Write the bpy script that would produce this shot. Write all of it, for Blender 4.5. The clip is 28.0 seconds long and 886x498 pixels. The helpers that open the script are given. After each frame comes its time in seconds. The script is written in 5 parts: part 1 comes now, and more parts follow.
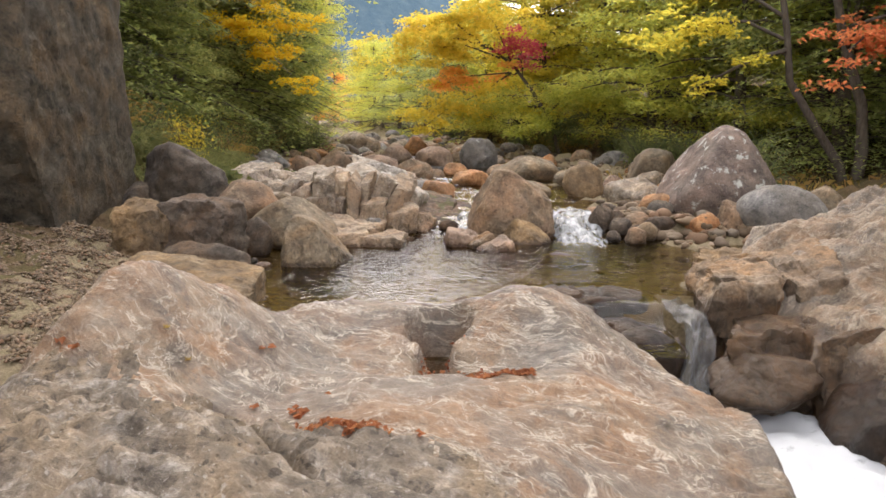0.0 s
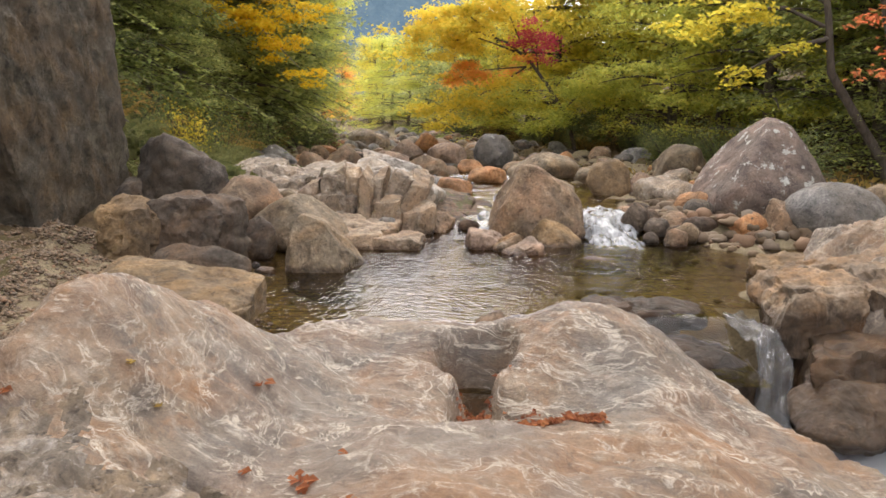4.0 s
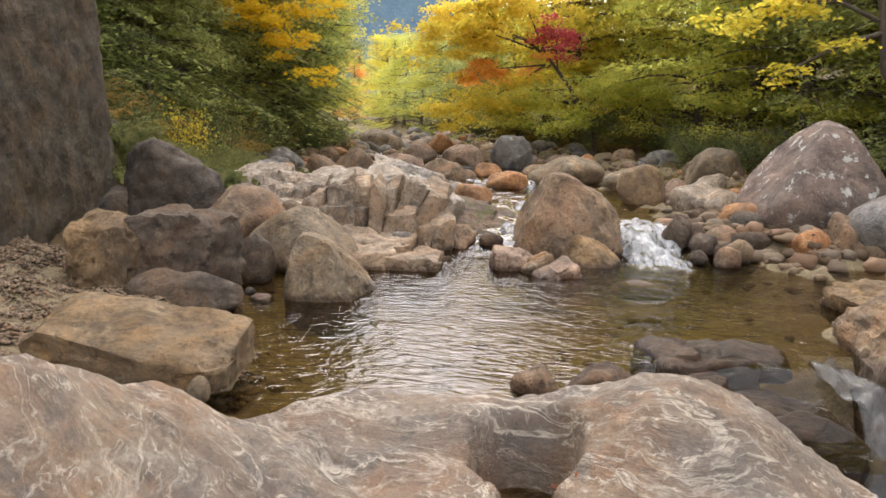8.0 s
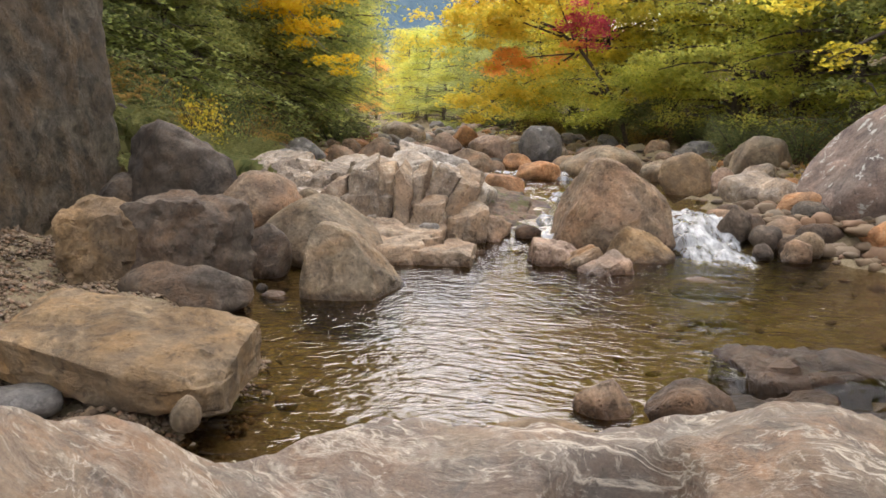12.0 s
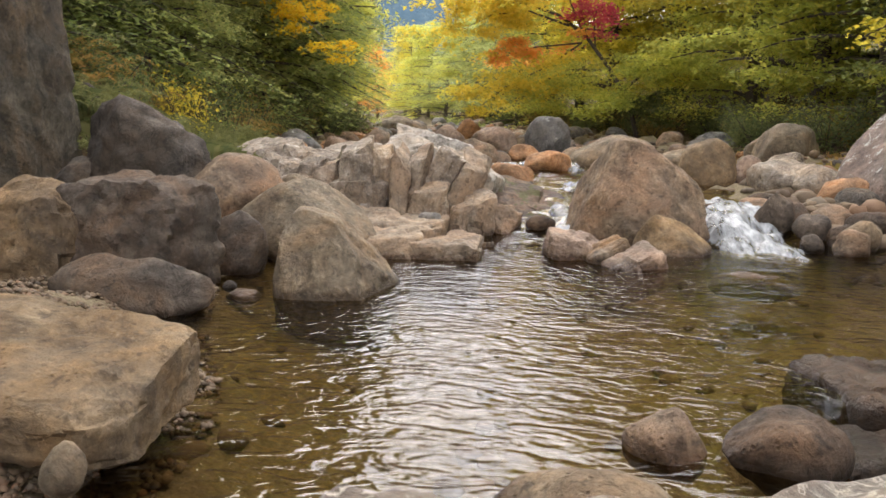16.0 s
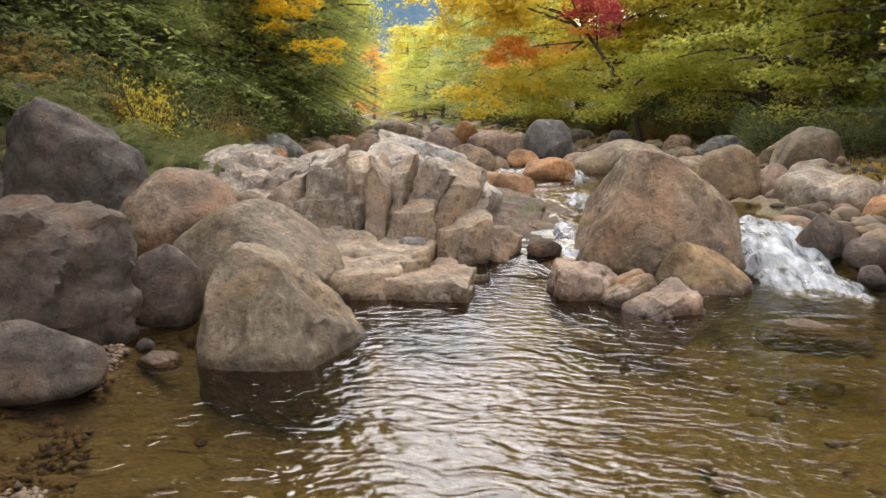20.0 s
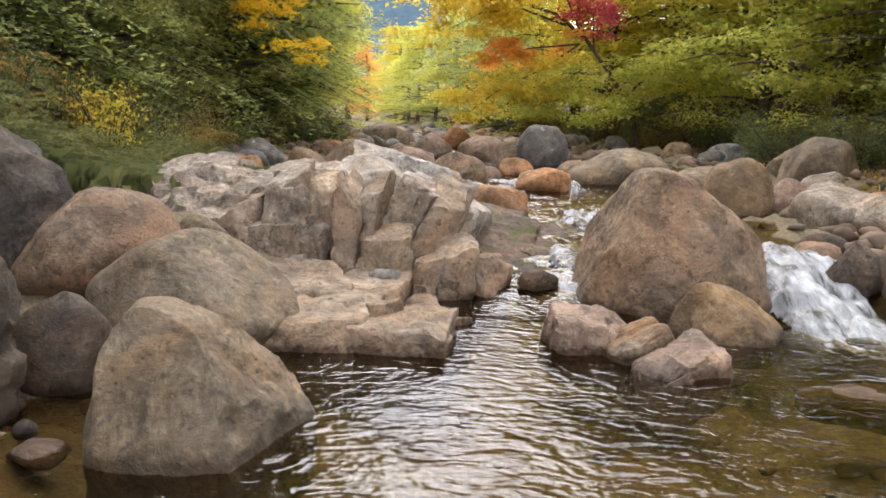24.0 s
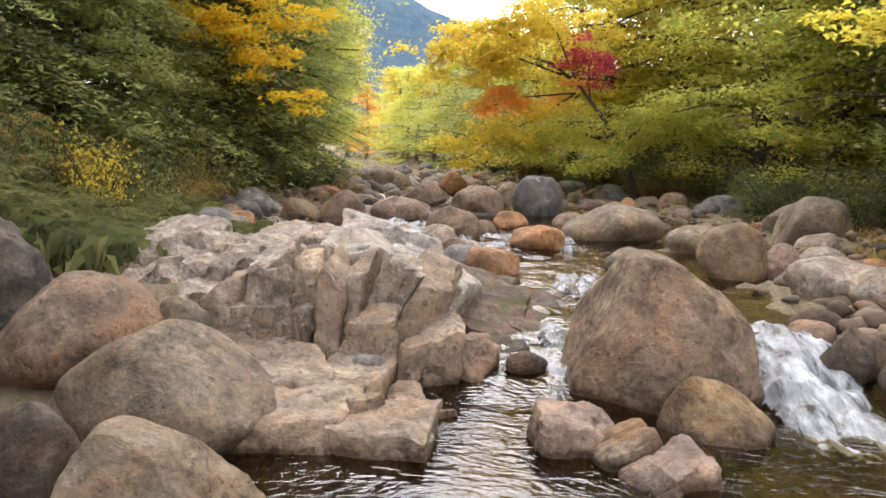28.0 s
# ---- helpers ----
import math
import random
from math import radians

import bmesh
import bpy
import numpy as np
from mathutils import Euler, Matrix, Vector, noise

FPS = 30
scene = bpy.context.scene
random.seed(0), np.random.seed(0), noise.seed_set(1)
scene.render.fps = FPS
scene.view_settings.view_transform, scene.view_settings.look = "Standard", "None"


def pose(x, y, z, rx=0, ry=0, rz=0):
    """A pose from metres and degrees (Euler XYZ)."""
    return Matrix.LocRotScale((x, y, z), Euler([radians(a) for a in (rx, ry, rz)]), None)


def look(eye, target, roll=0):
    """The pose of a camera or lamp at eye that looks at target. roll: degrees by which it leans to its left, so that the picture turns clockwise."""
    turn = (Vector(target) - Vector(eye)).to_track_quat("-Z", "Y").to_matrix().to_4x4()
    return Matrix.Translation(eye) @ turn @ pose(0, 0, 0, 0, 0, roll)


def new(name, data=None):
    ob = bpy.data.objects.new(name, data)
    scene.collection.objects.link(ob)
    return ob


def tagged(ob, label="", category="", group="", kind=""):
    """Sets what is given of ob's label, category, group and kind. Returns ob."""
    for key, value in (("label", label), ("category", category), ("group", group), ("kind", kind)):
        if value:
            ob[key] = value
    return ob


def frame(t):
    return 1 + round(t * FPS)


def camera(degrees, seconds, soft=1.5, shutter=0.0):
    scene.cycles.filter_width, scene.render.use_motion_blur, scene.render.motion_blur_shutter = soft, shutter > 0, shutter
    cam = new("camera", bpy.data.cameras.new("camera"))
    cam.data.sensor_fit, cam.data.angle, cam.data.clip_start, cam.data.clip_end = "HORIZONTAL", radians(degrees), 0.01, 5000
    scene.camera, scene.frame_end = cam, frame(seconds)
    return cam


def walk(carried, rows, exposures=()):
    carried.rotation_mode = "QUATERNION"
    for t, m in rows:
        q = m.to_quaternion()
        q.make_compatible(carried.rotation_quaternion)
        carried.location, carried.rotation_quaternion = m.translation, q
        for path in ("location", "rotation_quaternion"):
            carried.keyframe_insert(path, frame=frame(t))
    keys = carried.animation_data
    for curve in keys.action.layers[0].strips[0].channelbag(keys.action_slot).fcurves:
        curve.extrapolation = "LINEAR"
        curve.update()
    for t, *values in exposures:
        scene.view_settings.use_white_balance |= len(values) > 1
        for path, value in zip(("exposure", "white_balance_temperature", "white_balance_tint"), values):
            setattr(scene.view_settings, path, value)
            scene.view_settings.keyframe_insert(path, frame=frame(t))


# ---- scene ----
cam = camera(65.0, 28.0, soft=1.6)
PATH = [
    (0, (0.859, 1.729, 1.479), (0.727, 3.695, 1.134), 0.7),
    (1, (0.798, 1.936, 1.482), (0.665, 3.901, 1.135), 0.7),
    (2, (0.756, 2.115, 1.451), (0.623, 4.08, 1.103), 0.7),
    (3, (0.686, 2.32, 1.395), (0.545, 4.284, 1.047), 0.8),
    (6, (0.582, 2.975, 1.379), (0.407, 4.936, 1.029), 0.6),
    (7, (0.522, 3.233, 1.403), (0.336, 5.194, 1.053), 0.7),
    (8, (0.465, 3.469, 1.435), (0.28, 5.429, 1.083), 0.9),
    (9, (0.385, 3.651, 1.436), (0.197, 5.611, 1.085), 0.8),
    (10, (0.303, 3.82, 1.397), (0.103, 5.778, 1.046), 0.8),
    (11, (0.241, 3.974, 1.316), (0.025, 5.93, 0.958), 0.8),
    (12, (0.28, 4.154, 1.269), (0.036, 6.106, 0.907), 0.7),
    (14.5, (0.263, 4.615, 1.091), (0.01, 6.566, 0.731), 0.7),
    (16, (0.185, 4.966, 1.053), (-0.067, 6.917, 0.691), 0.5),
    (17, (0.16, 5.228, 1.031), (-0.092, 7.179, 0.67), 0.3),
    (20, (0.151, 6.002, 1.101), (-0.097, 7.954, 0.742), 0.4),
    (21, (0.128, 6.232, 1.14), (-0.113, 8.185, 0.78), 0.2),
    (23.5, (0.12, 6.727, 1.146), (-0.106, 8.682, 0.788), 1.0),
    (24, (0.153, 6.786, 1.181), (-0.076, 8.741, 0.826), 0.9),
    (25, (0.17, 6.887, 1.272), (-0.057, 8.842, 0.916), 1.1),
    (26, (0.188, 6.912, 1.349), (-0.04, 8.871, 1.02), 1.1),
    (27, (0.211, 6.926, 1.427), (-0.019, 8.893, 1.144), 1.2),
    (28, (0.215, 6.925, 1.487), (-0.014, 8.895, 1.231), 1.4),
]
walk(cam, [(t, look(eye, target, roll)) for t, eye, target, roll in PATH], ((0, 0.0, 6350, 16), (12, 0.02, 6300, 16), (17, 0.06, 6180, 14), (21, 0.10, 6120, 14), (28, 0.18, 6050, 17)))

# ---- world, sun, exposure ----
world = bpy.data.worlds.new("overcast_sky")
scene.world = world
world.use_nodes = True
wn, wl = world.node_tree.nodes, world.node_tree.links
wn.clear()
sky = wn.new("ShaderNodeTexSky")
sky.sky_type = "NISHITA"
sky.sun_disc = False
sky.sun_elevation, sky.sun_rotation = radians(46), radians(-11.6)
# cloud cover, brighter round the veiled sun up the valley
SUN_WAY = Vector((-0.14, 0.68, 0.72)).normalized()
coord = wn.new("ShaderNodeTexCoord")
dot = wn.new("ShaderNodeVectorMath")
dot.operation = "DOT_PRODUCT"
dot.inputs[1].default_value = SUN_WAY
power = wn.new("ShaderNodeMath")
power.operation, power.use_clamp = "MAXIMUM", True
power.inputs[1].default_value = 0.0
glow = wn.new("ShaderNodeMath")
glow.operation = "POWER"
glow.inputs[1].default_value = 5.0
veil = wn.new("ShaderNodeMix")
veil.data_type = "RGBA"
veil.inputs[6].default_value, veil.inputs[7].default_value = (6.4, 6.12, 5.82, 1), (25.9, 24.4, 22.4, 1)
cloud = wn.new("ShaderNodeMix")
cloud.data_type = "RGBA"
cloud.inputs[0].default_value = 0.8
back = wn.new("ShaderNodeBackground")
back.inputs[1].default_value = 0.36
wl.new(coord.outputs["Generated"], dot.inputs[0])
wl.new(dot.outputs["Value"], power.inputs[0])
wl.new(power.outputs[0], glow.inputs[0])
wl.new(glow.outputs[0], veil.inputs[0])
wl.new(veil.outputs[2], cloud.inputs[7])
wout = wn.new("ShaderNodeOutputWorld")
wl.new(sky.outputs[0], cloud.inputs[6])
wl.new(cloud.outputs[2], back.inputs[0])
wl.new(back.outputs[0], wout.inputs[0])
sun = new("sun", bpy.data.lights.new("sun", "SUN"))
sun.data.energy, sun.data.angle, sun.data.color = 0.9, radians(30), (1.0, 0.93, 0.82)
sun.matrix_world = look(SUN_WAY * 30, (0, 0, 0))
scene.view_settings.exposure = 0.0


# ---- materials ----
class Mat:
    """Small builder for node materials."""

    def __init__(self, name):
        self.m = bpy.data.materials.new(name)
        self.m.use_nodes = True
        self.t = self.m.node_tree
        self.t.nodes.clear()
        self.out = self.t.nodes.new("ShaderNodeOutputMaterial")

    def n(self, kind, **kw):
        node = self.t.nodes.new("ShaderNode" + kind)
        for k, v in kw.items():
            node.inputs[k.replace("_", " ")].default_value = v
        return node

    def l(self, a, b):
        self.t.links.new(a, b)

    def ramp(self, fac, stops):
        r = self.n("ValToRGB")
        while len(r.color_ramp.elements) < len(stops):
            r.color_ramp.elements.new(0.5)
        for e, (p, c) in zip(r.color_ramp.elements, stops):
            e.position, e.color = p, (*c, 1)
        self.l(fac, r.inputs[0])
        return r.outputs[0]

    def mix(self, fac, a, b, mode="MIX"):
        x = self.n("Mix")
        x.data_type, x.blend_type = "RGBA", mode
        for sock, v in ((x.inputs[0], fac), (x.inputs[6], a), (x.inputs[7], b)):
            if isinstance(v, (int, float)):
                sock.default_value = v
            elif isinstance(v, tuple):
                sock.default_value = (*v, 1)
            else:
                self.l(v, sock)
        return x.outputs[2]

    def math(self, op, a, b=0.0, clamp=False):
        x = self.n("Math")
        x.operation, x.use_clamp = op, clamp
        for sock, v in ((x.inputs[0], a), (x.inputs[1], b)):
            if isinstance(v, (int, float)):
                sock.default_value = v
            else:
                self.l(v, sock)
        return x.outputs[0]

    def noise(self, vec, scale, detail=5.0, rough=0.55, distort=0.0):
        x = self.n("TexNoise", Scale=scale, Detail=detail, Roughness=rough, Distortion=distort)
        self.l(vec, x.inputs["Vector"])
        return x.outputs[0]

    def where(self, scale=(1, 1, 1), turn=(0, 0, 0), shift=True):
        """Object coordinates in metres, moved by a random amount for each object."""
        c = self.n("TexCoord").outputs["Object"]
        mp = self.n("Mapping")
        mp.inputs["Scale"].default_value, mp.inputs["Rotation"].default_value = scale, turn
        self.l(c, mp.inputs["Vector"])
        if shift:
            rnd = self.n("ObjectInfo").outputs["Random"]
            s = self.n("VectorMath")
            s.operation = "SCALE"
            s.inputs[0].default_value = (37.0, 91.0, 53.0)
            self.l(rnd, s.inputs[3])
            self.l(s.outputs[0], mp.inputs["Location"])
        return mp.outputs[0]

    def bump(self, height, strength, dist):
        b = self.n("Bump", Strength=strength, Distance=dist)
        self.l(height, b.inputs["Height"])
        return b.outputs[0]

    def principled(self, color, rough=0.8, normal=None, spec=0.3):
        p = self.n("BsdfPrincipled")
        p.inputs["Specular IOR Level"].default_value = spec
        for sock, v in ((p.inputs["Base Color"], color), (p.inputs["Roughness"], rough)):
            if isinstance(v, tuple):
                sock.default_value = (*v, 1)
            elif isinstance(v, (int, float)):
                sock.default_value = v
            else:
                self.l(v, sock)
        if normal is not None:
            self.l(normal, p.inputs["Normal"])
        return p

    def done(self, shader):
        self.l(shader.outputs[0], self.out.inputs[0])
        return self.m


def rock_mat(name, dark, mid, light, patch, grain=38.0, lichen=0.0, wet=True, crack=0.0, cover=0.35, moss=0.0):
    """Weathered stone: broad stains, mottling, fine grain, pale lichen, a wet dark foot at the water."""
    k = Mat(name)
    v = k.where()
    broad, mott, fine = k.noise(v, 2.2, 4, 0.6, 0.6), k.noise(v, 9.0, 8, 0.72, 0.4), k.noise(v, grain, 6, 0.78)
    col = k.ramp(mott, [(0.28, dark), (0.5, mid), (0.74, light)])
    col = k.mix(k.ramp(broad, [(0.42, (0, 0, 0)), (0.62, (1, 1, 1))]), col, patch)
    blot = k.noise(v, 3.4, 8, 0.72, 0.5)
    col = k.mix(0.75, col, k.ramp(blot, [(0.34, (0.12, 0.12, 0.12)), (0.5, (0.5, 0.5, 0.5)), (0.66, (0.88, 0.85, 0.80))]), "OVERLAY")
    col = k.mix(0.55, col, k.ramp(fine, [(0.3, (0.2, 0.19, 0.17)), (0.5, (0.5, 0.5, 0.5)), (0.72, (0.85, 0.82, 0.78))]), "OVERLAY")
    film = k.ramp(k.noise(v, 1.1, 5, 0.65, 1.0), [(0.44, (0, 0, 0)), (0.60, (cover, cover, cover))])
    tone = sum(mid) / 3
    col = k.mix(film, col, (tone * 1.12, tone * 1.0, tone * 0.85))
    rnd = k.n("ObjectInfo").outputs["Random"]
    col = k.mix(0.30, col, k.ramp(rnd, [(0.0, (0.34, 0.32, 0.31)), (0.5, (0.5, 0.5, 0.5)), (1.0, (0.64, 0.63, 0.60))]), "OVERLAY")
    if moss:
        green = k.noise(v, 4.0, 6, 0.7, 0.5)
        col = k.mix(k.ramp(green, [(0.60 - moss, (0, 0, 0)), (0.66 - moss, (0.85, 0.85, 0.85))]), col, (0.085, 0.088, 0.028))
    lines = None
    if crack:
        warp = k.n("VectorMath")
        warp.operation = "MULTIPLY_ADD"
        warp.inputs[1].default_value = (0.35, 0.35, 0.35)
        wn_ = k.n("TexNoise", Scale=3.0, Detail=4.0)
        k.l(v, wn_.inputs["Vector"])
        k.l(wn_.outputs[1], warp.inputs[0])
        k.l(v, warp.inputs[2])
        vor = k.n("TexVoronoi", Scale=crack)
        vor.feature = "DISTANCE_TO_EDGE"
        k.l(warp.outputs[0], vor.inputs["Vector"])
        lines = k.ramp(vor.outputs["Distance"], [(0.0, (0.8, 0.8, 0.8)), (0.007, (0, 0, 0))])
        lines = k.math("MULTIPLY", lines, k.ramp(broad, [(0.40, (0, 0, 0)), (0.52, (1, 1, 1))]))
        col = k.mix(lines, col, k.mix(1.0, col, (0.30, 0.27, 0.24), "MULTIPLY"))
    pits = k.n("TexVoronoi", Scale=26.0)
    k.l(v, pits.inputs["Vector"])
    pit = k.math("MULTIPLY", k.ramp(pits.outputs["Distance"], [(0.08, (1, 1, 1)), (0.22, (0, 0, 0))]), k.ramp(broad, [(0.5, (0, 0, 0)), (0.6, (0.8, 0.8, 0.8))]))
    col = k.mix(pit, col, k.mix(1.0, col, (0.45, 0.42, 0.40), "MULTIPLY"))
    if lichen:
        spots = k.noise(v, 5.5, 6, 0.7, 0.3)
        col = k.mix(k.ramp(spots, [(0.66 - lichen, (0, 0, 0)), (0.70 - lichen, (1, 1, 1))]), col, (0.50, 0.50, 0.46))
    speck = k.noise(v, 17.0, 4, 0.6, 0.3)
    col = k.mix(k.ramp(speck, [(0.58, (0, 0, 0)), (0.66, (0.62, 0.62, 0.62))]), col, tuple(0.75 * x for x in dark))
    fleck = k.noise(v, 31.0, 3, 0.6)
    col = k.mix(k.ramp(fleck, [(0.61, (0, 0, 0)), (0.70, (0.4, 0.4, 0.4))]), col, light)
    rough = 0.82
    if wet:
        z = k.n("SeparateXYZ")
        k.l(k.n("NewGeometry").outputs["Position"], z.inputs[0])
        line = k.math("ADD", z.outputs[2], k.math("MULTIPLY", k.math("SUBTRACT", mott, 0.5), 0.12))
        damp = k.ramp(k.math("MULTIPLY", line, 4.0, True), [(0.08, (1, 1, 1)), (0.30, (0, 0, 0))])
        col = k.mix(damp, col, k.mix(1.0, col, (0.42, 0.38, 0.34), "MULTIPLY"))
        rough = k.math("SUBTRACT", 0.82, k.math("MULTIPLY", damp, 0.5))
    h = k.math("ADD", k.math("ADD", k.math("MULTIPLY", fine, 0.22), mott), k.math("SUBTRACT", blot, k.math("MULTIPLY", pit, 0.3)))
    if lines is not None:
        h = k.math("SUBTRACT", h, k.math("MULTIPLY", lines, 0.9))
    return k.done(k.principled(col, rough, k.bump(h, 0.9, 0.042), 0.35))


def slab_mat(name, a, b, c, streak, turn, rust):
    """Water-worn banded bedrock: grey and tan with short pale flecks along the flow, thin bent seams and rusty patches."""
    k = Mat(name)
    v = k.where((1, 1, 1), (0, 0, turn), False)
    bend = k.n("TexNoise", Scale=1.1, Detail=4.0)
    k.l(v, bend.inputs["Vector"])
    off = k.n("VectorMath")
    off.operation = "MULTIPLY_ADD"
    off.inputs[1].default_value = (0.7, 0.7, 0.7)
    k.l(bend.outputs[1], off.inputs[0])
    k.l(v, off.inputs[2])

    def flow(sx, sy):
        mp = k.n("Mapping")
        mp.inputs["Scale"].default_value = (sx, sy, sy)
        k.l(off.outputs[0], mp.inputs["Vector"])
        return mp.outputs[0]
    bands, flecks, seam = k.noise(flow(0.8, 3.0), 1.5, 8, 0.7, 0.5), k.noise(flow(1.0, 5.0), 5.0, 10, 0.78, 0.8), k.noise(flow(0.7, 3.4), 2.0, 6, 0.6, 0.3)
    broad, mott, grit, fine = k.noise(v, 1.4, 5, 0.65, 0.6), k.noise(v, 6, 8, 0.72, 0.8), k.noise(v, 24, 8, 0.8, 0.6), k.noise(v, 90, 4, 0.7)
    col = k.ramp(bands, [(0.32, tuple(0.55 * x for x in a)), (0.43, a), (0.5, b), (0.57, c), (0.68, a)])
    col = k.mix(k.ramp(broad, [(0.45, (0, 0, 0)), (0.60, (0.8, 0.8, 0.8))]), col, rust)
    grey = sum(b) / 3
    col = k.mix(k.ramp(k.noise(v, 4.3, 6, 0.7, 0.6), [(0.52, (0, 0, 0)), (0.64, (0.7, 0.7, 0.7))]), col, tuple(1.08 * x for x in rust))
    col = k.mix(k.ramp(k.noise(v, 3.1, 7, 0.72, 0.8), [(0.55, (0, 0, 0)), (0.68, (0.5, 0.5, 0.5))]), col, tuple(0.72 * x for x in streak))
    col = k.mix(k.ramp(k.noise(v, 0.9, 5, 0.6, 0.4), [(0.42, (0.6, 0.6, 0.6)), (0.54, (0, 0, 0))]), col, (grey * 1.08, grey, grey * 0.90))
    col = k.mix(k.ramp(mott, [(0.32, (0.6, 0.6, 0.6)), (0.44, (0, 0, 0))]), col, tuple(0.45 * x for x in a))
    patchy = k.ramp(k.noise(v, 2.3, 4, 0.6), [(0.42, (0.1, 0.1, 0.1)), (0.60, (1, 1, 1))])
    pale = k.math("MULTIPLY", k.ramp(flecks, [(0.55, (0, 0, 0)), (0.60, (0.4, 0.4, 0.4)), (0.68, (0.9, 0.9, 0.9))]), patchy)
    thin = k.math("MULTIPLY", k.ramp(seam, [(0.485, (0, 0, 0)), (0.497, (0.8, 0.8, 0.8)), (0.503, (0.8, 0.8, 0.8)), (0.515, (0, 0, 0))]), k.ramp(mott, [(0.45, (0, 0, 0)), (0.6, (1, 1, 1))]))
    def veins(sx, sy, scale, count, width, hide):
        f = k.noise(flow(sx, sy), scale, 7, 0.6, 0.7)
        line = k.ramp(k.math("PINGPONG", k.math("MULTIPLY", f, count), 1.0), [(0.0, (1, 1, 1)), (width, (0, 0, 0))])
        return k.math("MULTIPLY", line, k.ramp(k.noise(v, hide, 5, 0.7, 0.8), [(0.44, (0, 0, 0)), (0.58, (0.95, 0.95, 0.95))]))
    wisp = k.math("MAXIMUM", veins(0.8, 2.3, 1.3, 9.0, 0.17, 1.7), veins(0.9, 2.0, 2.6, 7.0, 0.13, 2.6))
    thin = k.math("MAXIMUM", thin, wisp)
    dent = k.math("MULTIPLY", k.ramp(flecks, [(0.36, (1, 1, 1)), (0.42, (0, 0, 0))]), patchy)
    col = k.mix(k.math("MAXIMUM", pale, thin), col, streak)
    col = k.mix(k.math("MULTIPLY", dent, 0.7), col, tuple(0.35 * x for x in a))
    col = k.mix(0.5, col, k.ramp(grit, [(0.3, (0.2, 0.19, 0.18)), (0.5, (0.5, 0.5, 0.5)), (0.7, (0.82, 0.80, 0.76))]), "OVERLAY")
    col = k.mix(0.4, col, k.ramp(fine, [(0.25, (0.28, 0.27, 0.25)), (0.5, (0.5, 0.5, 0.5)), (0.8, (0.8, 0.78, 0.74))]), "OVERLAY")
    h = k.math("ADD", k.math("ADD", k.math("ADD", bands, k.math("MULTIPLY", wisp, 0.25)), k.math("MULTIPLY", flecks, 0.9)), k.math("ADD", k.math("MULTIPLY", grit, 0.45), k.math("MULTIPLY", mott, 0.7)))
    z = k.n("SeparateXYZ")
    k.l(k.n("NewGeometry").outputs["Position"], z.inputs[0])
    line = k.math("ADD", z.outputs[2], k.math("MULTIPLY", k.math("SUBTRACT", mott, 0.5), 0.3))
    damp = k.ramp(k.math("ADD", k.math("MULTIPLY", line, 2.0), 0.6, True), [(0.15, (1, 1, 1)), (0.5, (0, 0, 0))])
    col = k.mix(damp, col, k.mix(1.0, col, (0.4, 0.36, 0.32), "MULTIPLY"))
    return k.done(k.principled(col, k.math("SUBTRACT", 0.55, k.math("MULTIPLY", damp, 0.3)), k.bump(h, 0.8, 0.045), 0.5))


def leaf_mat(name, *colors):
    """Leaves: a mix of a few hues, varied leaf by leaf, thin enough to let light through."""
    k = Mat(name)
    isl = k.n("NewGeometry").outputs["Random Per Island"]
    big = k.noise(k.n("TexCoord").outputs["Object"], 0.7, 2)
    f = k.math("ADD", k.math("MULTIPLY", isl, 0.6), k.math("MULTIPLY", k.math("SUBTRACT", big, 0.3), 1.0), True)
    col = k.ramp(f, [(i / (len(colors) - 1), c) for i, c in enumerate(colors)])
    p = k.principled(col, 0.6, None, 0.25)
    tr = k.n("BsdfTranslucent")
    k.l(col, tr.inputs[0])
    mx = k.n("MixShader")
    mx.inputs[0].default_value = 0.64
    k.l(p.outputs[0], mx.inputs[1])
    k.l(tr.outputs[0], mx.inputs[2])
    return k.done(mx)


def bark_mat(name, dark, light):
    k = Mat(name)
    v = k.where((1, 1, 0.25))
    a, b = k.noise(v, 16, 6, 0.7, 0.6), k.noise(v, 3, 3)
    col = k.mix(k.ramp(b, [(0.45, (0, 0, 0)), (0.7, (0.7, 0.7, 0.7))]), k.ramp(a, [(0.3, dark), (0.7, light)]), tuple(0.6 * x for x in light))
    return k.done(k.principled(col, 0.9, k.bump(a, 0.8, 0.02), 0.2))


def water_mat(name, tint, ripple, rough=0.05):
    """Clear tea-coloured water: mirror gloss by Fresnel over the tinted view down to the bed."""
    k = Mat(name)
    c = k.n("TexCoord").outputs["Object"]
    mp = k.n("Mapping")
    mp.inputs["Scale"].default_value = (1.0, 2.0, 1.0)
    k.l(c, mp.inputs["Vector"])
    w1, w2 = k.noise(mp.outputs[0], 4.2, 1, 0.4, 1.9), k.noise(mp.outputs[0], 12.0, 1, 0.4, 1.0)
    nrm = k.bump(k.math("ADD", w1, k.math("MULTIPLY", w2, 0.35)), 1.0, ripple)
    fr = k.n("Fresnel", IOR=1.44)
    k.l(nrm, fr.inputs["Normal"])
    gl = k.n("BsdfGlossy", Roughness=rough)
    k.l(nrm, gl.inputs["Normal"])
    tp = k.n("BsdfTransparent")
    tp.inputs[0].default_value = (*tint, 1)
    mx = k.n("MixShader")
    k.l(fr.outputs[0], mx.inputs[0])
    k.l(tp.outputs[0], mx.inputs[1])
    k.l(gl.outputs[0], mx.inputs[2])
    return k.done(mx)


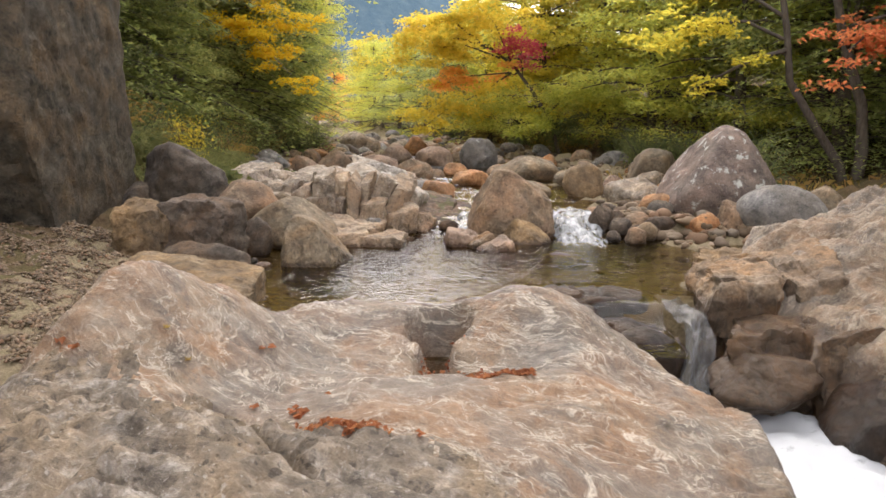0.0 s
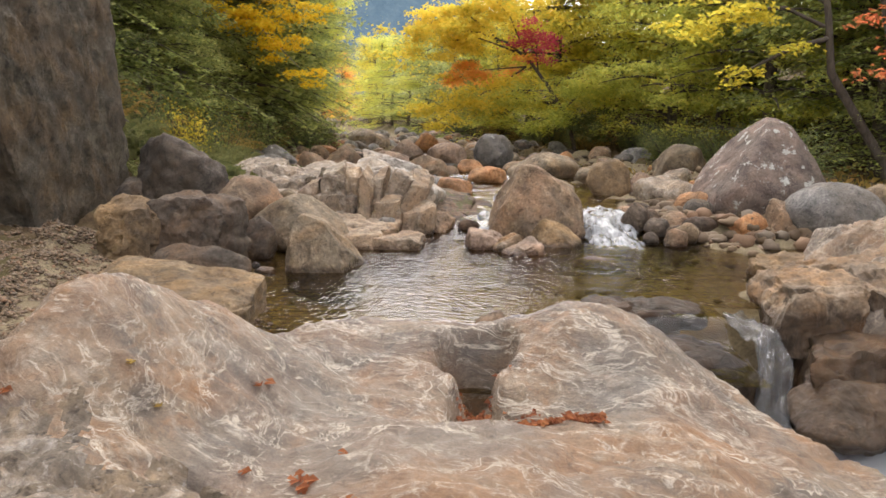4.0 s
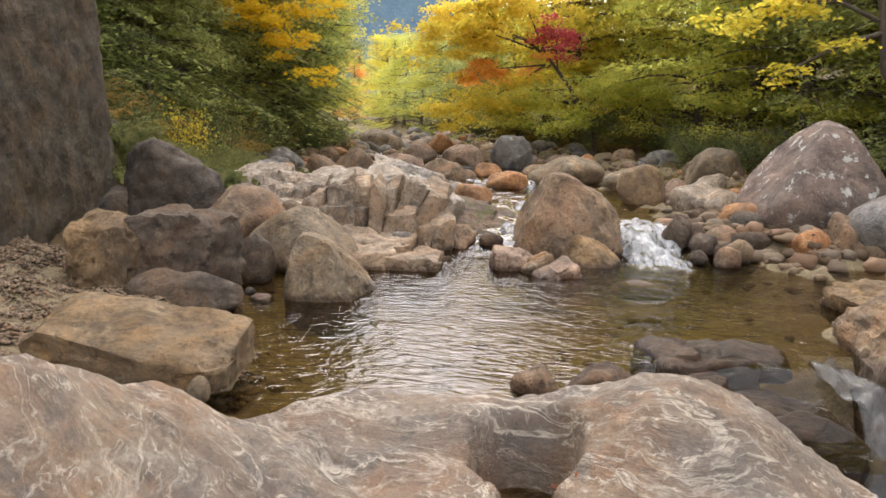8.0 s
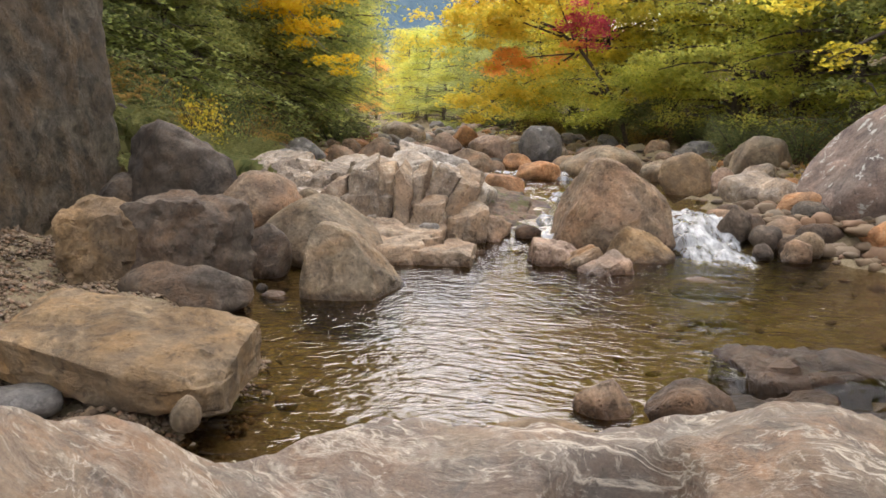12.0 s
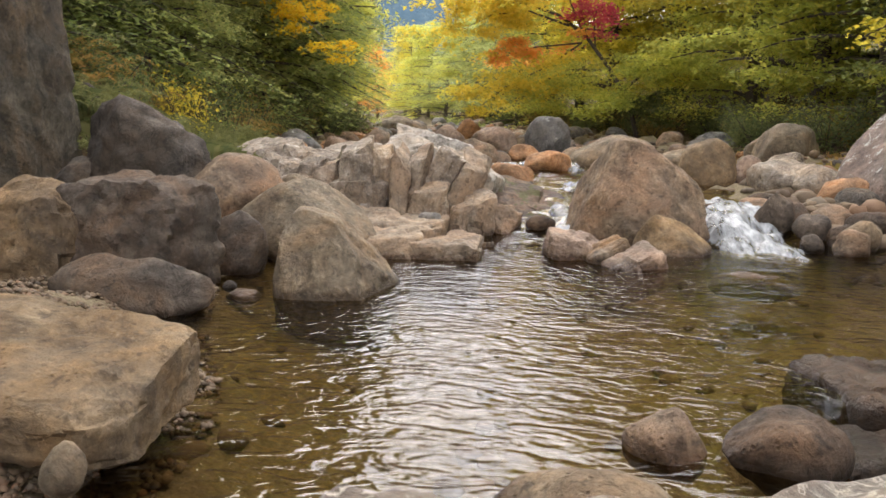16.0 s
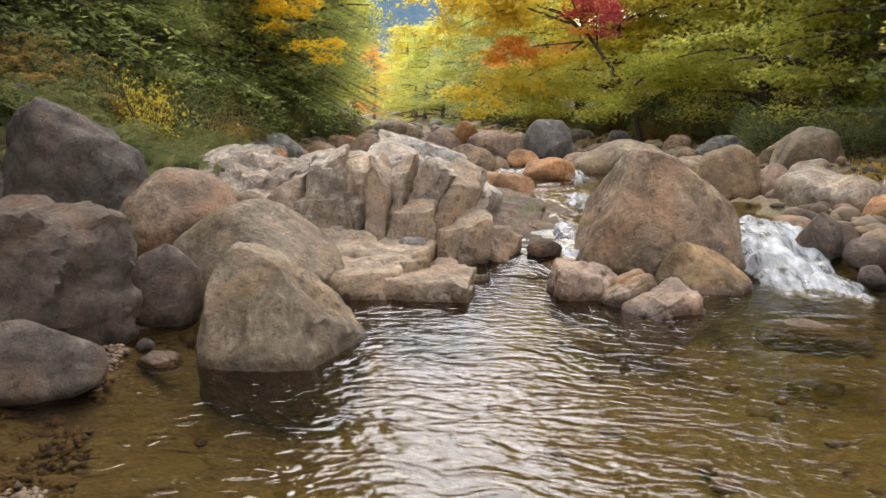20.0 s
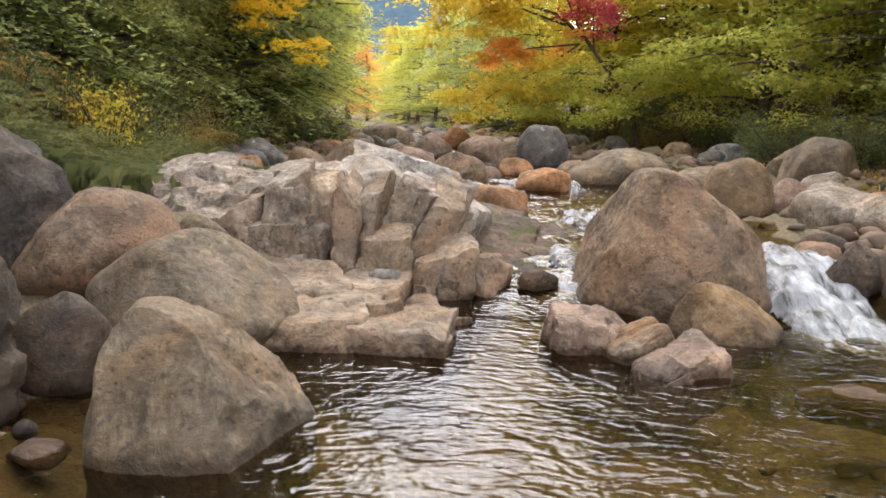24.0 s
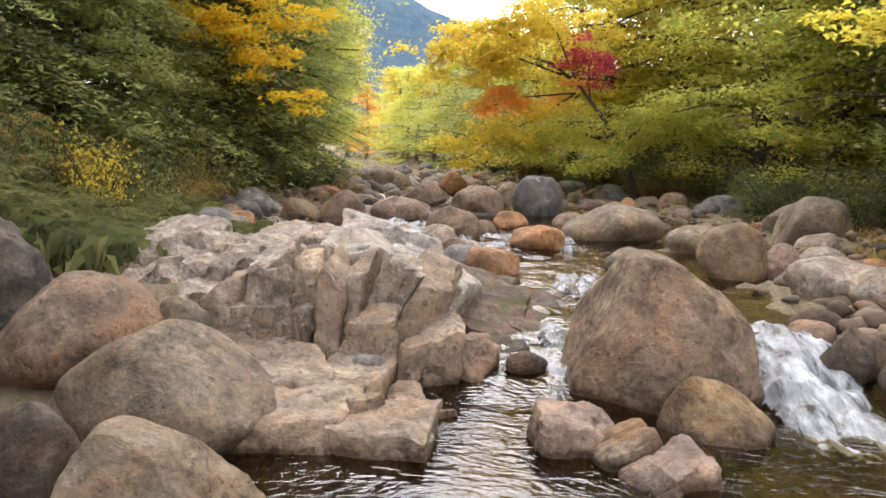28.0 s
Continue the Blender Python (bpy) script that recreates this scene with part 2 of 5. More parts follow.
def foam_mat(name, cover, stretch):
    """White water: aerated streaks broken by gaps of clear dark water."""
    k = Mat(name)
    v = k.where(stretch, (0, 0, 0), False)
    a, b = k.noise(v, 5.0, 6, 0.66, 0.4), k.noise(v, 26.0, 3, 0.6)
    f = k.math("ADD", a, k.math("MULTIPLY", k.math("SUBTRACT", b, 0.5), 0.12))
    white = k.ramp(f, [(cover - 0.14, (0.10, 0.10, 0.10)), (cover + 0.02, (0.5, 0.5, 0.5)), (cover + 0.16, (0.97, 0.97, 0.97))])
    p = k.principled((0.50, 0.52, 0.54), 0.7, k.bump(a, 0.25, 0.03), 0.15)
    gl = k.n("BsdfGlossy", Roughness=0.2)
    k.l(k.bump(a, 0.5, 0.04), gl.inputs["Normal"])
    tp = k.n("BsdfTransparent")
    tp.inputs[0].default_value = (0.62, 0.60, 0.52, 1)
    fr = k.n("Fresnel", IOR=1.33)
    clear, mx = k.n("MixShader"), k.n("MixShader")
    k.l(fr.outputs[0], clear.inputs[0])
    k.l(tp.outputs[0], clear.inputs[1])
    k.l(gl.outputs[0], clear.inputs[2])
    k.l(white, mx.inputs[0])
    k.l(clear.outputs[0], mx.inputs[1])
    k.l(p.outputs[0], mx.inputs[2])
    return k.done(mx)


def soil_mat(name, a, b, c, scale):
    k = Mat(name)
    v = k.where((1, 1, 1), (0, 0, 0), False)
    n1, n2, n3 = k.noise(v, scale, 6, 0.7), k.noise(v, scale * 0.12, 4, 0.6), k.noise(v, scale * 5, 3)
    col = k.mix(k.ramp(n2, [(0.4, (0, 0, 0)), (0.65, (0.8, 0.8, 0.8))]), k.ramp(n1, [(0.3, a), (0.7, b)]), c)
    col = k.mix(0.5, col, k.ramp(n3, [(0.3, (0.25, 0.25, 0.25)), (0.7, (0.75, 0.75, 0.75))]), "OVERLAY")
    return k.done(k.principled(col, 0.95, k.bump(n1, 0.8, 0.06), 0.1))


M_TAN = rock_mat("tan_stone", (0.090, 0.070, 0.048), (0.192, 0.153, 0.105), (0.340, 0.286, 0.205), (0.220, 0.152, 0.090), cover=0.25)
M_BROWN = rock_mat("brown_stone", (0.080, 0.055, 0.036), (0.220, 0.155, 0.098), (0.42, 0.325, 0.23), (0.265, 0.165, 0.100), cover=0.25)
# weathered brown stone with the left bank's shade put into its colour
M_SHADE = rock_mat("shaded_stone", (0.044, 0.036, 0.029), (0.096, 0.076, 0.060), (0.168, 0.140, 0.112), (0.112, 0.072, 0.044))
M_GREY = rock_mat("grey_stone", (0.10, 0.10, 0.10), (0.19, 0.185, 0.18), (0.32, 0.31, 0.30), (0.17, 0.155, 0.14), lichen=0.02)
M_DARK = rock_mat("dark_stone", (0.042, 0.036, 0.030), (0.092, 0.078, 0.065), (0.175, 0.152, 0.128), (0.095, 0.071, 0.050))
M_ORANGE = rock_mat("orange_stone", (0.20, 0.085, 0.032), (0.36, 0.175, 0.075), (0.46, 0.30, 0.17), (0.33, 0.19, 0.10), cover=0.12)
M_GOLD = rock_mat("golden_stone", (0.105, 0.068, 0.034), (0.235, 0.155, 0.080), (0.35, 0.265, 0.165), (0.185, 0.125, 0.070), cover=0.25)
M_OCHRE = rock_mat("ochre_stone", (0.085, 0.060, 0.038), (0.195, 0.140, 0.082), (0.32, 0.250, 0.165), (0.225, 0.140, 0.062), cover=0.25)
M_PINK = rock_mat("pink_stone", (0.150, 0.103, 0.076), (0.275, 0.196, 0.145), (0.43, 0.34, 0.265), (0.27, 0.18, 0.125), cover=0.25)
M_PALE = rock_mat("pale_bedrock", (0.109, 0.086, 0.064), (0.333, 0.274, 0.214), (0.690, 0.632, 0.564), (0.299, 0.224, 0.155), crack=2.6, cover=0.4)
M_LEDGE = rock_mat("ledge_bedrock", (0.127, 0.094, 0.064), (0.308, 0.237, 0.167), (0.528, 0.457, 0.369), (0.330, 0.226, 0.143), cover=0.25)
M_BANK = rock_mat("bank_bedrock", (0.092, 0.068, 0.047), (0.215, 0.160, 0.110), (0.42, 0.345, 0.26), (0.27, 0.165, 0.085), cover=0.25)
M_MOSSY = rock_mat("mossy_bedrock", (0.045, 0.036, 0.028), (0.12, 0.088, 0.065), (0.24, 0.19, 0.15), (0.14, 0.085, 0.052), moss=0.08)
M_LICHEN = rock_mat("lichen_stone", (0.100, 0.074, 0.064), (0.172, 0.133, 0.115), (0.27, 0.225, 0.198), (0.225, 0.165, 0.135), lichen=0.08, wet=False)
M_WHITE = rock_mat("whitish_bedrock", (0.15, 0.13, 0.11), (0.42, 0.385, 0.34), (0.72, 0.69, 0.65), (0.33, 0.27, 0.21), cover=0.3)
M_ROUGH = rock_mat("rough_bedrock", (0.045, 0.039, 0.034), (0.22, 0.185, 0.145), (0.60, 0.56, 0.51), (0.24, 0.185, 0.125), cover=0.3)
M_CLIFF = rock_mat("cliff_stone", (0.024, 0.021, 0.016), (0.068, 0.058, 0.042), (0.145, 0.124, 0.094), (0.098, 0.068, 0.038), grain=26, wet=False, cover=0.35)
M_WET = rock_mat("wet_stone", (0.030, 0.024, 0.019), (0.080, 0.062, 0.048), (0.165, 0.130, 0.10), (0.115, 0.072, 0.044), cover=0.15)
M_SLAB = slab_mat("banded_bedrock", (0.190, 0.150, 0.116), (0.258, 0.193, 0.137), (0.325, 0.247, 0.172), (0.72, 0.645, 0.535), 0.25, (0.335, 0.190, 0.100))
M_RBANK = slab_mat("rust_bedrock", (0.135, 0.105, 0.078), (0.215, 0.163, 0.115), (0.300, 0.235, 0.168), (0.46, 0.39, 0.30), -0.7, (0.255, 0.155, 0.085))
M_GROUND = soil_mat("forest_soil", (0.060, 0.042, 0.024), (0.140, 0.095, 0.054), (0.085, 0.080, 0.034), 9.0)
M_BED = soil_mat("river_bed", (0.125, 0.098, 0.062), (0.27, 0.220, 0.145), (0.21, 0.175, 0.108), 11.0)
M_POOL = water_mat("pool_water", (0.64, 0.55, 0.35), 0.016)
M_FOAM = foam_mat("white_water", 0.51, (1.6, 0.5, 0.7))
M_FOAM_THIN = foam_mat("thin_white_water", 0.57, (2.6, 0.4, 0.5))
M_TRICKLE = foam_mat("trickling_water", 0.76, (2.2, 0.5, 0.6))
M_WAKE = foam_mat("drifting_foam", 0.56, (1.6, 0.6, 1.0))
M_FROTH = foam_mat("froth", 0.22, (1.0, 1.0, 1.0))
M_BARK = bark_mat("grey_bark", (0.05, 0.04, 0.033), (0.16, 0.135, 0.11))
M_BIRCH = bark_mat("pale_bark", (0.16, 0.14, 0.12), (0.46, 0.43, 0.38))
L_GREEN = leaf_mat("green_leaves", (0.230, 0.283, 0.111), (0.396, 0.434, 0.148), (0.639, 0.613, 0.212))
L_LIME = leaf_mat("lime_leaves", (0.326, 0.396, 0.099), (0.569, 0.588, 0.126), (0.841, 0.716, 0.153))
L_YELLOW = leaf_mat("yellow_leaves", (0.44, 0.46, 0.08), (0.74, 0.64, 0.09), (0.88, 0.72, 0.10))
L_AMBER = leaf_mat("amber_leaves", (0.50, 0.48, 0.08), (0.80, 0.65, 0.09), (0.90, 0.68, 0.10))
L_SHRUB = leaf_mat("shrub_leaves", (0.096, 0.131, 0.063), (0.192, 0.225, 0.088), (0.362, 0.337, 0.140))
L_GOLD = leaf_mat("golden_leaves", (0.82, 0.52, 0.035), (0.85, 0.64, 0.05), (0.86, 0.74, 0.06))
L_ORANGE = leaf_mat("orange_leaves", (0.86, 0.36, 0.10), (0.90, 0.48, 0.12), (0.90, 0.62, 0.14))
L_RED = leaf_mat("red_leaves", (0.42, 0.07, 0.11), (0.62, 0.11, 0.17), (0.70, 0.24, 0.17))
L_RUST = leaf_mat("rust_leaves", (0.567, 0.145, 0.071), (0.680, 0.223, 0.091), (0.742, 0.320, 0.132))
L_FIR = leaf_mat("needle_leaves", (0.20, 0.255, 0.095), (0.36, 0.415, 0.13), (0.60, 0.61, 0.18))
L_DEAD = leaf_mat("fallen_leaves", (0.20, 0.075, 0.045), (0.40, 0.16, 0.075), (0.58, 0.30, 0.13))
L_FERN = leaf_mat("fern_leaves", (0.175, 0.175, 0.057), (0.464, 0.330, 0.098), (0.597, 0.330, 0.145))
L_GRASS = leaf_mat("grass_blades", (0.088, 0.112, 0.051), (0.175, 0.194, 0.075), (0.309, 0.281, 0.118))


# ---- mesh helpers ----
def mesh_of(name, verts, faces, mat=None, smooth=True):
    me = bpy.data.meshes.new(name)
    me.from_pydata([tuple(v) for v in verts] if not isinstance(verts, np.ndarray) else verts.tolist(), [], faces if isinstance(faces, list) else faces.tolist())
    if mat:
        me.materials.append(mat)
    if smooth:
        me.polygons.foreach_set("use_smooth", [True] * len(me.polygons))
    me.update()
    return me


def part(name, me, parent, label=""):
    ob = new(name, me)
    ob.parent = parent
    if label:
        tagged(ob, label)
    return ob


def thing(name, at, label, category, group="", kind="", turn=0.0):
    ob = new(name)
    ob.location, ob.rotation_euler = at, (0, 0, turn)
    return tagged(ob, label, category, group, kind)


ICO = {}


def ico(sub):
    if sub == 0:
        v = np.concatenate([np.eye(3), -np.eye(3)])
        return v, [[0, 1, 2], [1, 3, 2], [3, 4, 2], [4, 0, 2], [1, 0, 5], [3, 1, 5], [4, 3, 5], [0, 4, 5]]
    if sub not in ICO:
        bm = bmesh.new()
        bmesh.ops.create_icosphere(bm, subdivisions=sub, radius=1)
        ICO[sub] = (np.array([v.co[:] for v in bm.verts]), [[v.index for v in f.verts] for f in bm.faces])
        bm.free()
    return ICO[sub]


def fbm(p, octaves=4):
    return noise.fractal(Vector(p), 0.9, 2.1, octaves)


def stone(size, seed, cuts=(), p=13.0, planes=12, rough=0.05, sub=4, mat=None, tight=(0.66, 1.0)):
    """A stone: a ball cut by rounded planes, dented by noise, fitted to its size. cuts: own planes (nx, ny, nz, distance)."""
    rng = np.random.default_rng(seed)
    d, faces = ico(sub)
    nrm = rng.normal(size=(planes, 3))
    nrm /= np.linalg.norm(nrm, axis=1)[:, None]
    dist = rng.uniform(*tight, planes)
    for nx, ny, nz, h in cuts:
        v = np.array((nx, ny, nz), float)
        nrm, dist = np.vstack([nrm, v / np.linalg.norm(v)]), np.append(dist, h)
    p = p * 1.8
    s = np.maximum(d @ nrm.T / dist, 0)
    r = ((s**p).sum(1) + 1e-4 + 0.95**p) ** (-1 / p)
    v = d * r[:, None]
    chip = rng.normal(size=(18, 3))
    for c in chip / np.linalg.norm(chip, axis=1)[:, None]:
        along = v @ c
        v = v + np.outer(np.minimum(0, along.max() * rng.uniform(0.965, 0.995) - along), c)
    lo, hi = v.min(0), v.max(0)
    v = (v - (lo + hi) / 2) / (hi - lo) * np.array(size)
    m = max(size)
    o = rng.uniform(-50, 50, 3)
    q = v / m
    bumps = np.array([0.65 * fbm(a * 2.6 + o, 4) + 0.35 * fbm(a * 9.0 + o, 3) for a in q])
    v = v + d * (bumps * rough * m)[:, None]
    me = mesh_of("stone", v, faces, mat)
    if p >= 45:
        me.set_sharp_from_angle(angle=radians(32))
    return me


def crag(w, d, h, seed, slope=(0.0, 0.0), jit=0.10, rough=0.03, mat=None, n=18, p=16.0, chips=0):
    """A squared piece of split bedrock, its base at z 0: skewed box, worn edges, stepped and pitted faces. slope: rise of the top per metre along x and y."""
    rng = np.random.default_rng(seed)
    bm = bmesh.new()
    bmesh.ops.create_cube(bm, size=2)
    bmesh.ops.subdivide_edges(bm, edges=bm.edges[:], cuts=n, use_grid_fill=True)
    u = np.array([q.co[:] for q in bm.verts])
    faces = [[q.index for q in f.verts] for f in bm.faces]
    bm.free()
    u = u / ((np.abs(u) ** p).sum(1) ** (1 / p))[:, None]
    corner = {}
    for i in range(8):
        s = np.array([(i >> b & 1) * 2 - 1 for b in range(3)])
        corner[i] = (s + rng.uniform(-jit, jit, 3) * np.array((2, 2, 1.0))) * np.array((w, d, h)) / 2 + np.array((0, 0, h / 2))
        if s[2] > 0:
            corner[i][2] += corner[i][0] * slope[0] + corner[i][1] * slope[1]
    v = sum(np.prod([(1 + (1 if i >> b & 1 else -1) * u[:, b]) / 2 for b in range(3)], axis=0)[:, None] * corner[i][None] for i in range(8))
    for _ in range(chips):
        c = rng.normal(size=3) * np.array((1, 1, 0.8)) + np.array((0, -0.5, 0.5))
        c = c / np.linalg.norm(c)
        along = (v - np.array((0, 0, h / 2))) @ c
        v = v + np.outer(np.minimum(0, along.max() * rng.uniform(0.70, 0.93) - along), c)
    o = rng.uniform(-40, 40, 3)
    out = u / np.linalg.norm(u, axis=1)[:, None]
    tip = Matrix.Rotation(rng.uniform(0.1, 0.5), 3, (0.3, 1, 0.2))
    amp = np.array([0.6 * fbm(a * 5 + o, 4) + 0.3 * fbm(a * 17 + o, 3) + 0.45 * noise.cell(tip @ Vector((a[0] * 6, a[1] * 6, a[2] * 9)) + Vector(o)) for a in v])
    me = mesh_of("block", v + out * (amp * rough)[:, None], faces, mat)
    me.set_sharp_from_angle(angle=radians(34))
    return me


def boulder(name, x, y, z0, w, h, mat, label, seed, d=None, sink=0.3, turn=0.0, group="", sub=4, category="boulder", lean=(0, 0), **kw):
    """A boulder whose front foot is at (x, y, z0), seen w wide and h high; its foot goes on into the ground."""
    d = d or w * 0.85
    full = h * (1 + sink)
    me = stone((w, d, full), seed, mat=mat, sub=sub, **kw)
    me.name = name
    ob = new(name, me)
    ob.location = (x, y + d * 0.38, z0 + h - full / 2)
    ob.rotation_euler = (lean[0], lean[1], turn)
    return tagged(ob, label, category, group)


def smooth(a, b, t):
    t = np.clip((t - a) / (b - a), 0, 1)
    return t * t * (3 - 2 * t)


def sheet(name, xs, ys, height, mat):
    X, Y = np.meshgrid(xs, ys)
    Z = height(X, Y)
    nx, ny = len(xs), len(ys)
    v = np.stack([X.ravel(), Y.ravel(), Z.ravel()], 1)
    i = np.arange(nx * ny).reshape(ny, nx)
    f = np.stack([i[:-1, :-1].ravel(), i[:-1, 1:].ravel(), i[1:, 1:].ravel(), i[1:, :-1].ravel()], 1)
    return mesh_of(name, v, f, mat)


def grid_noise(X, Y, scale, octaves=4, seed=0.0, stretch=1.0):
    return np.array([fbm((x * scale, y * scale * stretch, seed), octaves) for x, y in zip(X.ravel(), Y.ravel())]).reshape(X.shape)


def tube(path, radii, sides=8):
    """A tapered limb along a path."""
    v, f = [], []
    for i, (p, r) in enumerate(zip(path, radii)):
        p = Vector(p)
        t = (Vector(path[min(i + 1, len(path) - 1)]) - Vector(path[max(i - 1, 0)])).normalized()
        a = t.cross(Vector((0.3, 1, 0.2))).normalized()
        b = t.cross(a)
        for s in range(sides):
            w = 2 * math.pi * s / sides
            v.append(p + (a * math.cos(w) + b * math.sin(w)) * r)
        if i:
            k = (i - 1) * sides
            f += [[k + s, k + (s + 1) % sides, k + sides + (s + 1) % sides, k + sides + s] for s in range(sides)]
    return v, f


def join(pieces):
    v, f = [], []
    for a, b in pieces:
        o = len(v)
        v += a
        f += [[i + o for i in q] for q in b]
    return v, f


def leaves(centres, size, rng, flat=0.45, slim=0.62, fold=0.18, simple=False):
    """Leaves at the centres: pointed, a little folded, mostly lying flat. simple: one facet a leaf, for crowns that stay far off."""
    n = len(centres)
    up = rng.normal(size=(n, 3)) * flat + np.array((0, 0, 1.0))
    up /= np.linalg.norm(up, axis=1)[:, None]
    a = rng.uniform(0, 2 * np.pi, n)
    ax = np.stack([np.cos(a), np.sin(a), np.zeros(n)], 1)
    ax -= up * (ax * up).sum(1)[:, None]
    ax /= np.linalg.norm(ax, axis=1)[:, None]
    side = np.cross(up, ax)
    s = (size * rng.uniform(0.65, 1.25, n))[:, None]
    c = np.asarray(centres)
    if simple:
        v = np.stack([c - ax * s * 0.4 + side * s * slim / 2, c + ax * s * 0.6 - up * s * fold, c - ax * s * 0.4 - side * s * slim / 2], 1).reshape(-1, 3)
        return v, np.arange(n * 3).reshape(-1, 3)
    v = np.stack([c - ax * s / 2, c + side * s * slim / 2 + up * s * fold, c + ax * s / 2 - up * s * 0.12, c - side * s * slim / 2 + up * s * fold], 1).reshape(-1, 3)
    k = np.arange(n)[:, None] * 4
    f = np.concatenate([k + [0, 1, 2], k + [0, 2, 3]])
    return v, f


# ---- the run of the river ----
CY = [-30, 0, 5, 6.8, 7.5, 8.3, 9, 10, 11, 12, 14, 18, 24, 30, 50, 90, 200]
XL = [-3, -2.5, -1.4, -1.0, -1.3, -1.75, -2.0, -1.7, -1.3, -1.2, -2.4, -4.2, -5.0, -5.2, -11.5, -26, -70]
XR = [4.0, 3.5, 3.0, 2.9, 2.8, 3.0, 3.3, 3.7, 3.6, 3.0, 3.0, 4.6, 3.2, 1.2, -6.5, -19, -60]
LV = ([-30, 5, 10.9, 11.3, 12.2, 14, 18, 29, 50, 90, 200, 3000], [-1.5, 0, 0, 0.02, 0.13, 0.19, 0.29, 0.48, 0.83, 1.3, 3, 60])


def level(y):
    return np.interp(y, *LV)


def ground_z(X, Y):
    left, right = np.interp(Y, CY, XL) - X, X - np.interp(Y, CY, XR)
    out = np.maximum(left, right)
    bed = -0.36 * smooth(0.0, 1.1, -out) * np.interp(Y, [10.5, 12], [1, 0.5])
    near = 0.16 * np.clip(left, 0, 2.2) + 0.06 * np.clip(right, 0, 3)
    bank = 0.55 * smooth(1.6, 3.4, left - np.interp(Y, [4, 9, 12, 30], [1.2, 0.6, 0.4, 0.0])) + 0.5 * smooth(3.6, 6.5, right)
    hill = 0.22 * np.clip(np.maximum(left - 3.0, right - 5.0), 0, 60) + 0.12 * np.clip(out - 60, 0, 500)
    gorge = 1.15 * smooth(8.1, 7.5, Y) * smooth(1.0, 1.5, X) * smooth(9.2, 8.2, X) + 0.8 * smooth(6.5, 6.0, Y) * smooth(-1.6, -1.1, X) * smooth(1.5, 1.2, X)
    shelf = 0.5 * smooth(10.6, 9.8, Y) * smooth(7.4, 8.1, Y) * smooth(3.0, 3.5, X) * smooth(9.2, 8.2, X)
    return level(np.maximum(Y, 5)) + bed + near + bank + hill - gorge - shelf


# ---- ground, water, far mountain ----
def spread(lo, hi, fine_lo, fine_hi, step, growth=1.25):
    out = list(np.arange(fine_lo, fine_hi + step / 2, step))
    s, a = step, fine_lo
    while a > lo:
        s *= growth
        a -= s
        out.insert(0, max(a, lo))
    s, a = step, fine_hi
    while a < hi:
        s *= growth
        a += s
        out.append(min(a, hi))
    return np.array(out)


def ground_height(X, Y):
    Z = ground_z(X, Y)
    n = grid_noise(X, Y, 1.6, 4, 3.0)
    far = np.clip((np.abs(X) + np.abs(Y)) / 60, 0, 1)
    return Z + n * (0.05 + 0.6 * far)


ground = new("ground", sheet("ground", spread(-1500, 1500, -9, 9, 0.12), spread(-600, 2500, 1, 32, 0.16), ground_height, M_GROUND))
tagged(ground, "dark forest soil of the river valley, strewn with litter", "ground", kind="structure")
bedmask = ground.data.materials
bedmask.append(M_BED)
cen = np.empty(len(ground.data.polygons) * 3)
ground.data.polygons.foreach_get("center", cen)
cen = cen.reshape(-1, 3)
inside = (cen[:, 0] > np.interp(cen[:, 1], CY, XL) - 1.7) & (cen[:, 0] < np.interp(cen[:, 1], CY, XR) + 0.8)
ground.data.polygons.foreach_set("material_index", inside.astype(np.int32))


def pool_height(X, Y):
    z = level(Y) - 0.0
    step = smooth(7.70, 7.56, Y) * smooth(1.15, 1.35, X)
    rush = smooth(10.9, 11.3, Y) * smooth(60, 14, Y)
    return z - 0.02 * (Y > 11) - 0.17 * step + grid_noise(X, Y, 2.2, 3, 8.0, 1.8) * (0.006 + 0.03 * rush)


water = new("river_water", sheet("river_water", np.arange(-5.4, 5.2, 0.08), spread(6.0, 60, 6.0, 16, 0.08, 1.08), pool_height, M_POOL))
water.visible_shadow = False
wb = bmesh.new()
wb.from_mesh(water.data)
away = [f for f in wb.faces if (lambda c: (c.y < 8.0 and c.x > 2.35) or (c.y < 6.75 and c.x > 1.15) or (c.y < 8.7 and c.x > 2.95) or c.x > 3.0 + 0.9 * max(0, c.y - 8.6))(f.calc_center_median())]
bmesh.ops.delete(wb, geom=away, context="FACES")
wb.to_mesh(water.data)
wb.free()
tagged(water, "clear tea-brown river pool with rippled surface mirroring the sky", "water", kind="structure")


def mountain_height(X, Y):
    r = 410 * np.exp(-(((X + 420) / 500) ** 2) - ((Y - 1500) / 420) ** 2) + 190 * np.exp(-(((X - 200) / 300) ** 2) - ((Y - 1800) / 300) ** 2)
    return r + grid_noise(X, Y, 0.006, 5, 2.0) * 22 - 40


# distance haze is painted in as a blue cast on the forest colour
k = Mat("hazed_far_forest")
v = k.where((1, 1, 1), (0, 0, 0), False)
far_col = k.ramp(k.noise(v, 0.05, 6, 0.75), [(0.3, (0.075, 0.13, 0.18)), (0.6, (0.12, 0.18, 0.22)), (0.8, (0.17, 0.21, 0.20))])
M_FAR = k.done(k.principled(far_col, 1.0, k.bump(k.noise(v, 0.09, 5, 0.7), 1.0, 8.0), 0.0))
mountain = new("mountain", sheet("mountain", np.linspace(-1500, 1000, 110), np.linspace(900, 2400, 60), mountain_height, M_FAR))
tagged(mountain, "forested mountain far up the valley, coloured a hazy blue-green", "mountain", kind="structure")


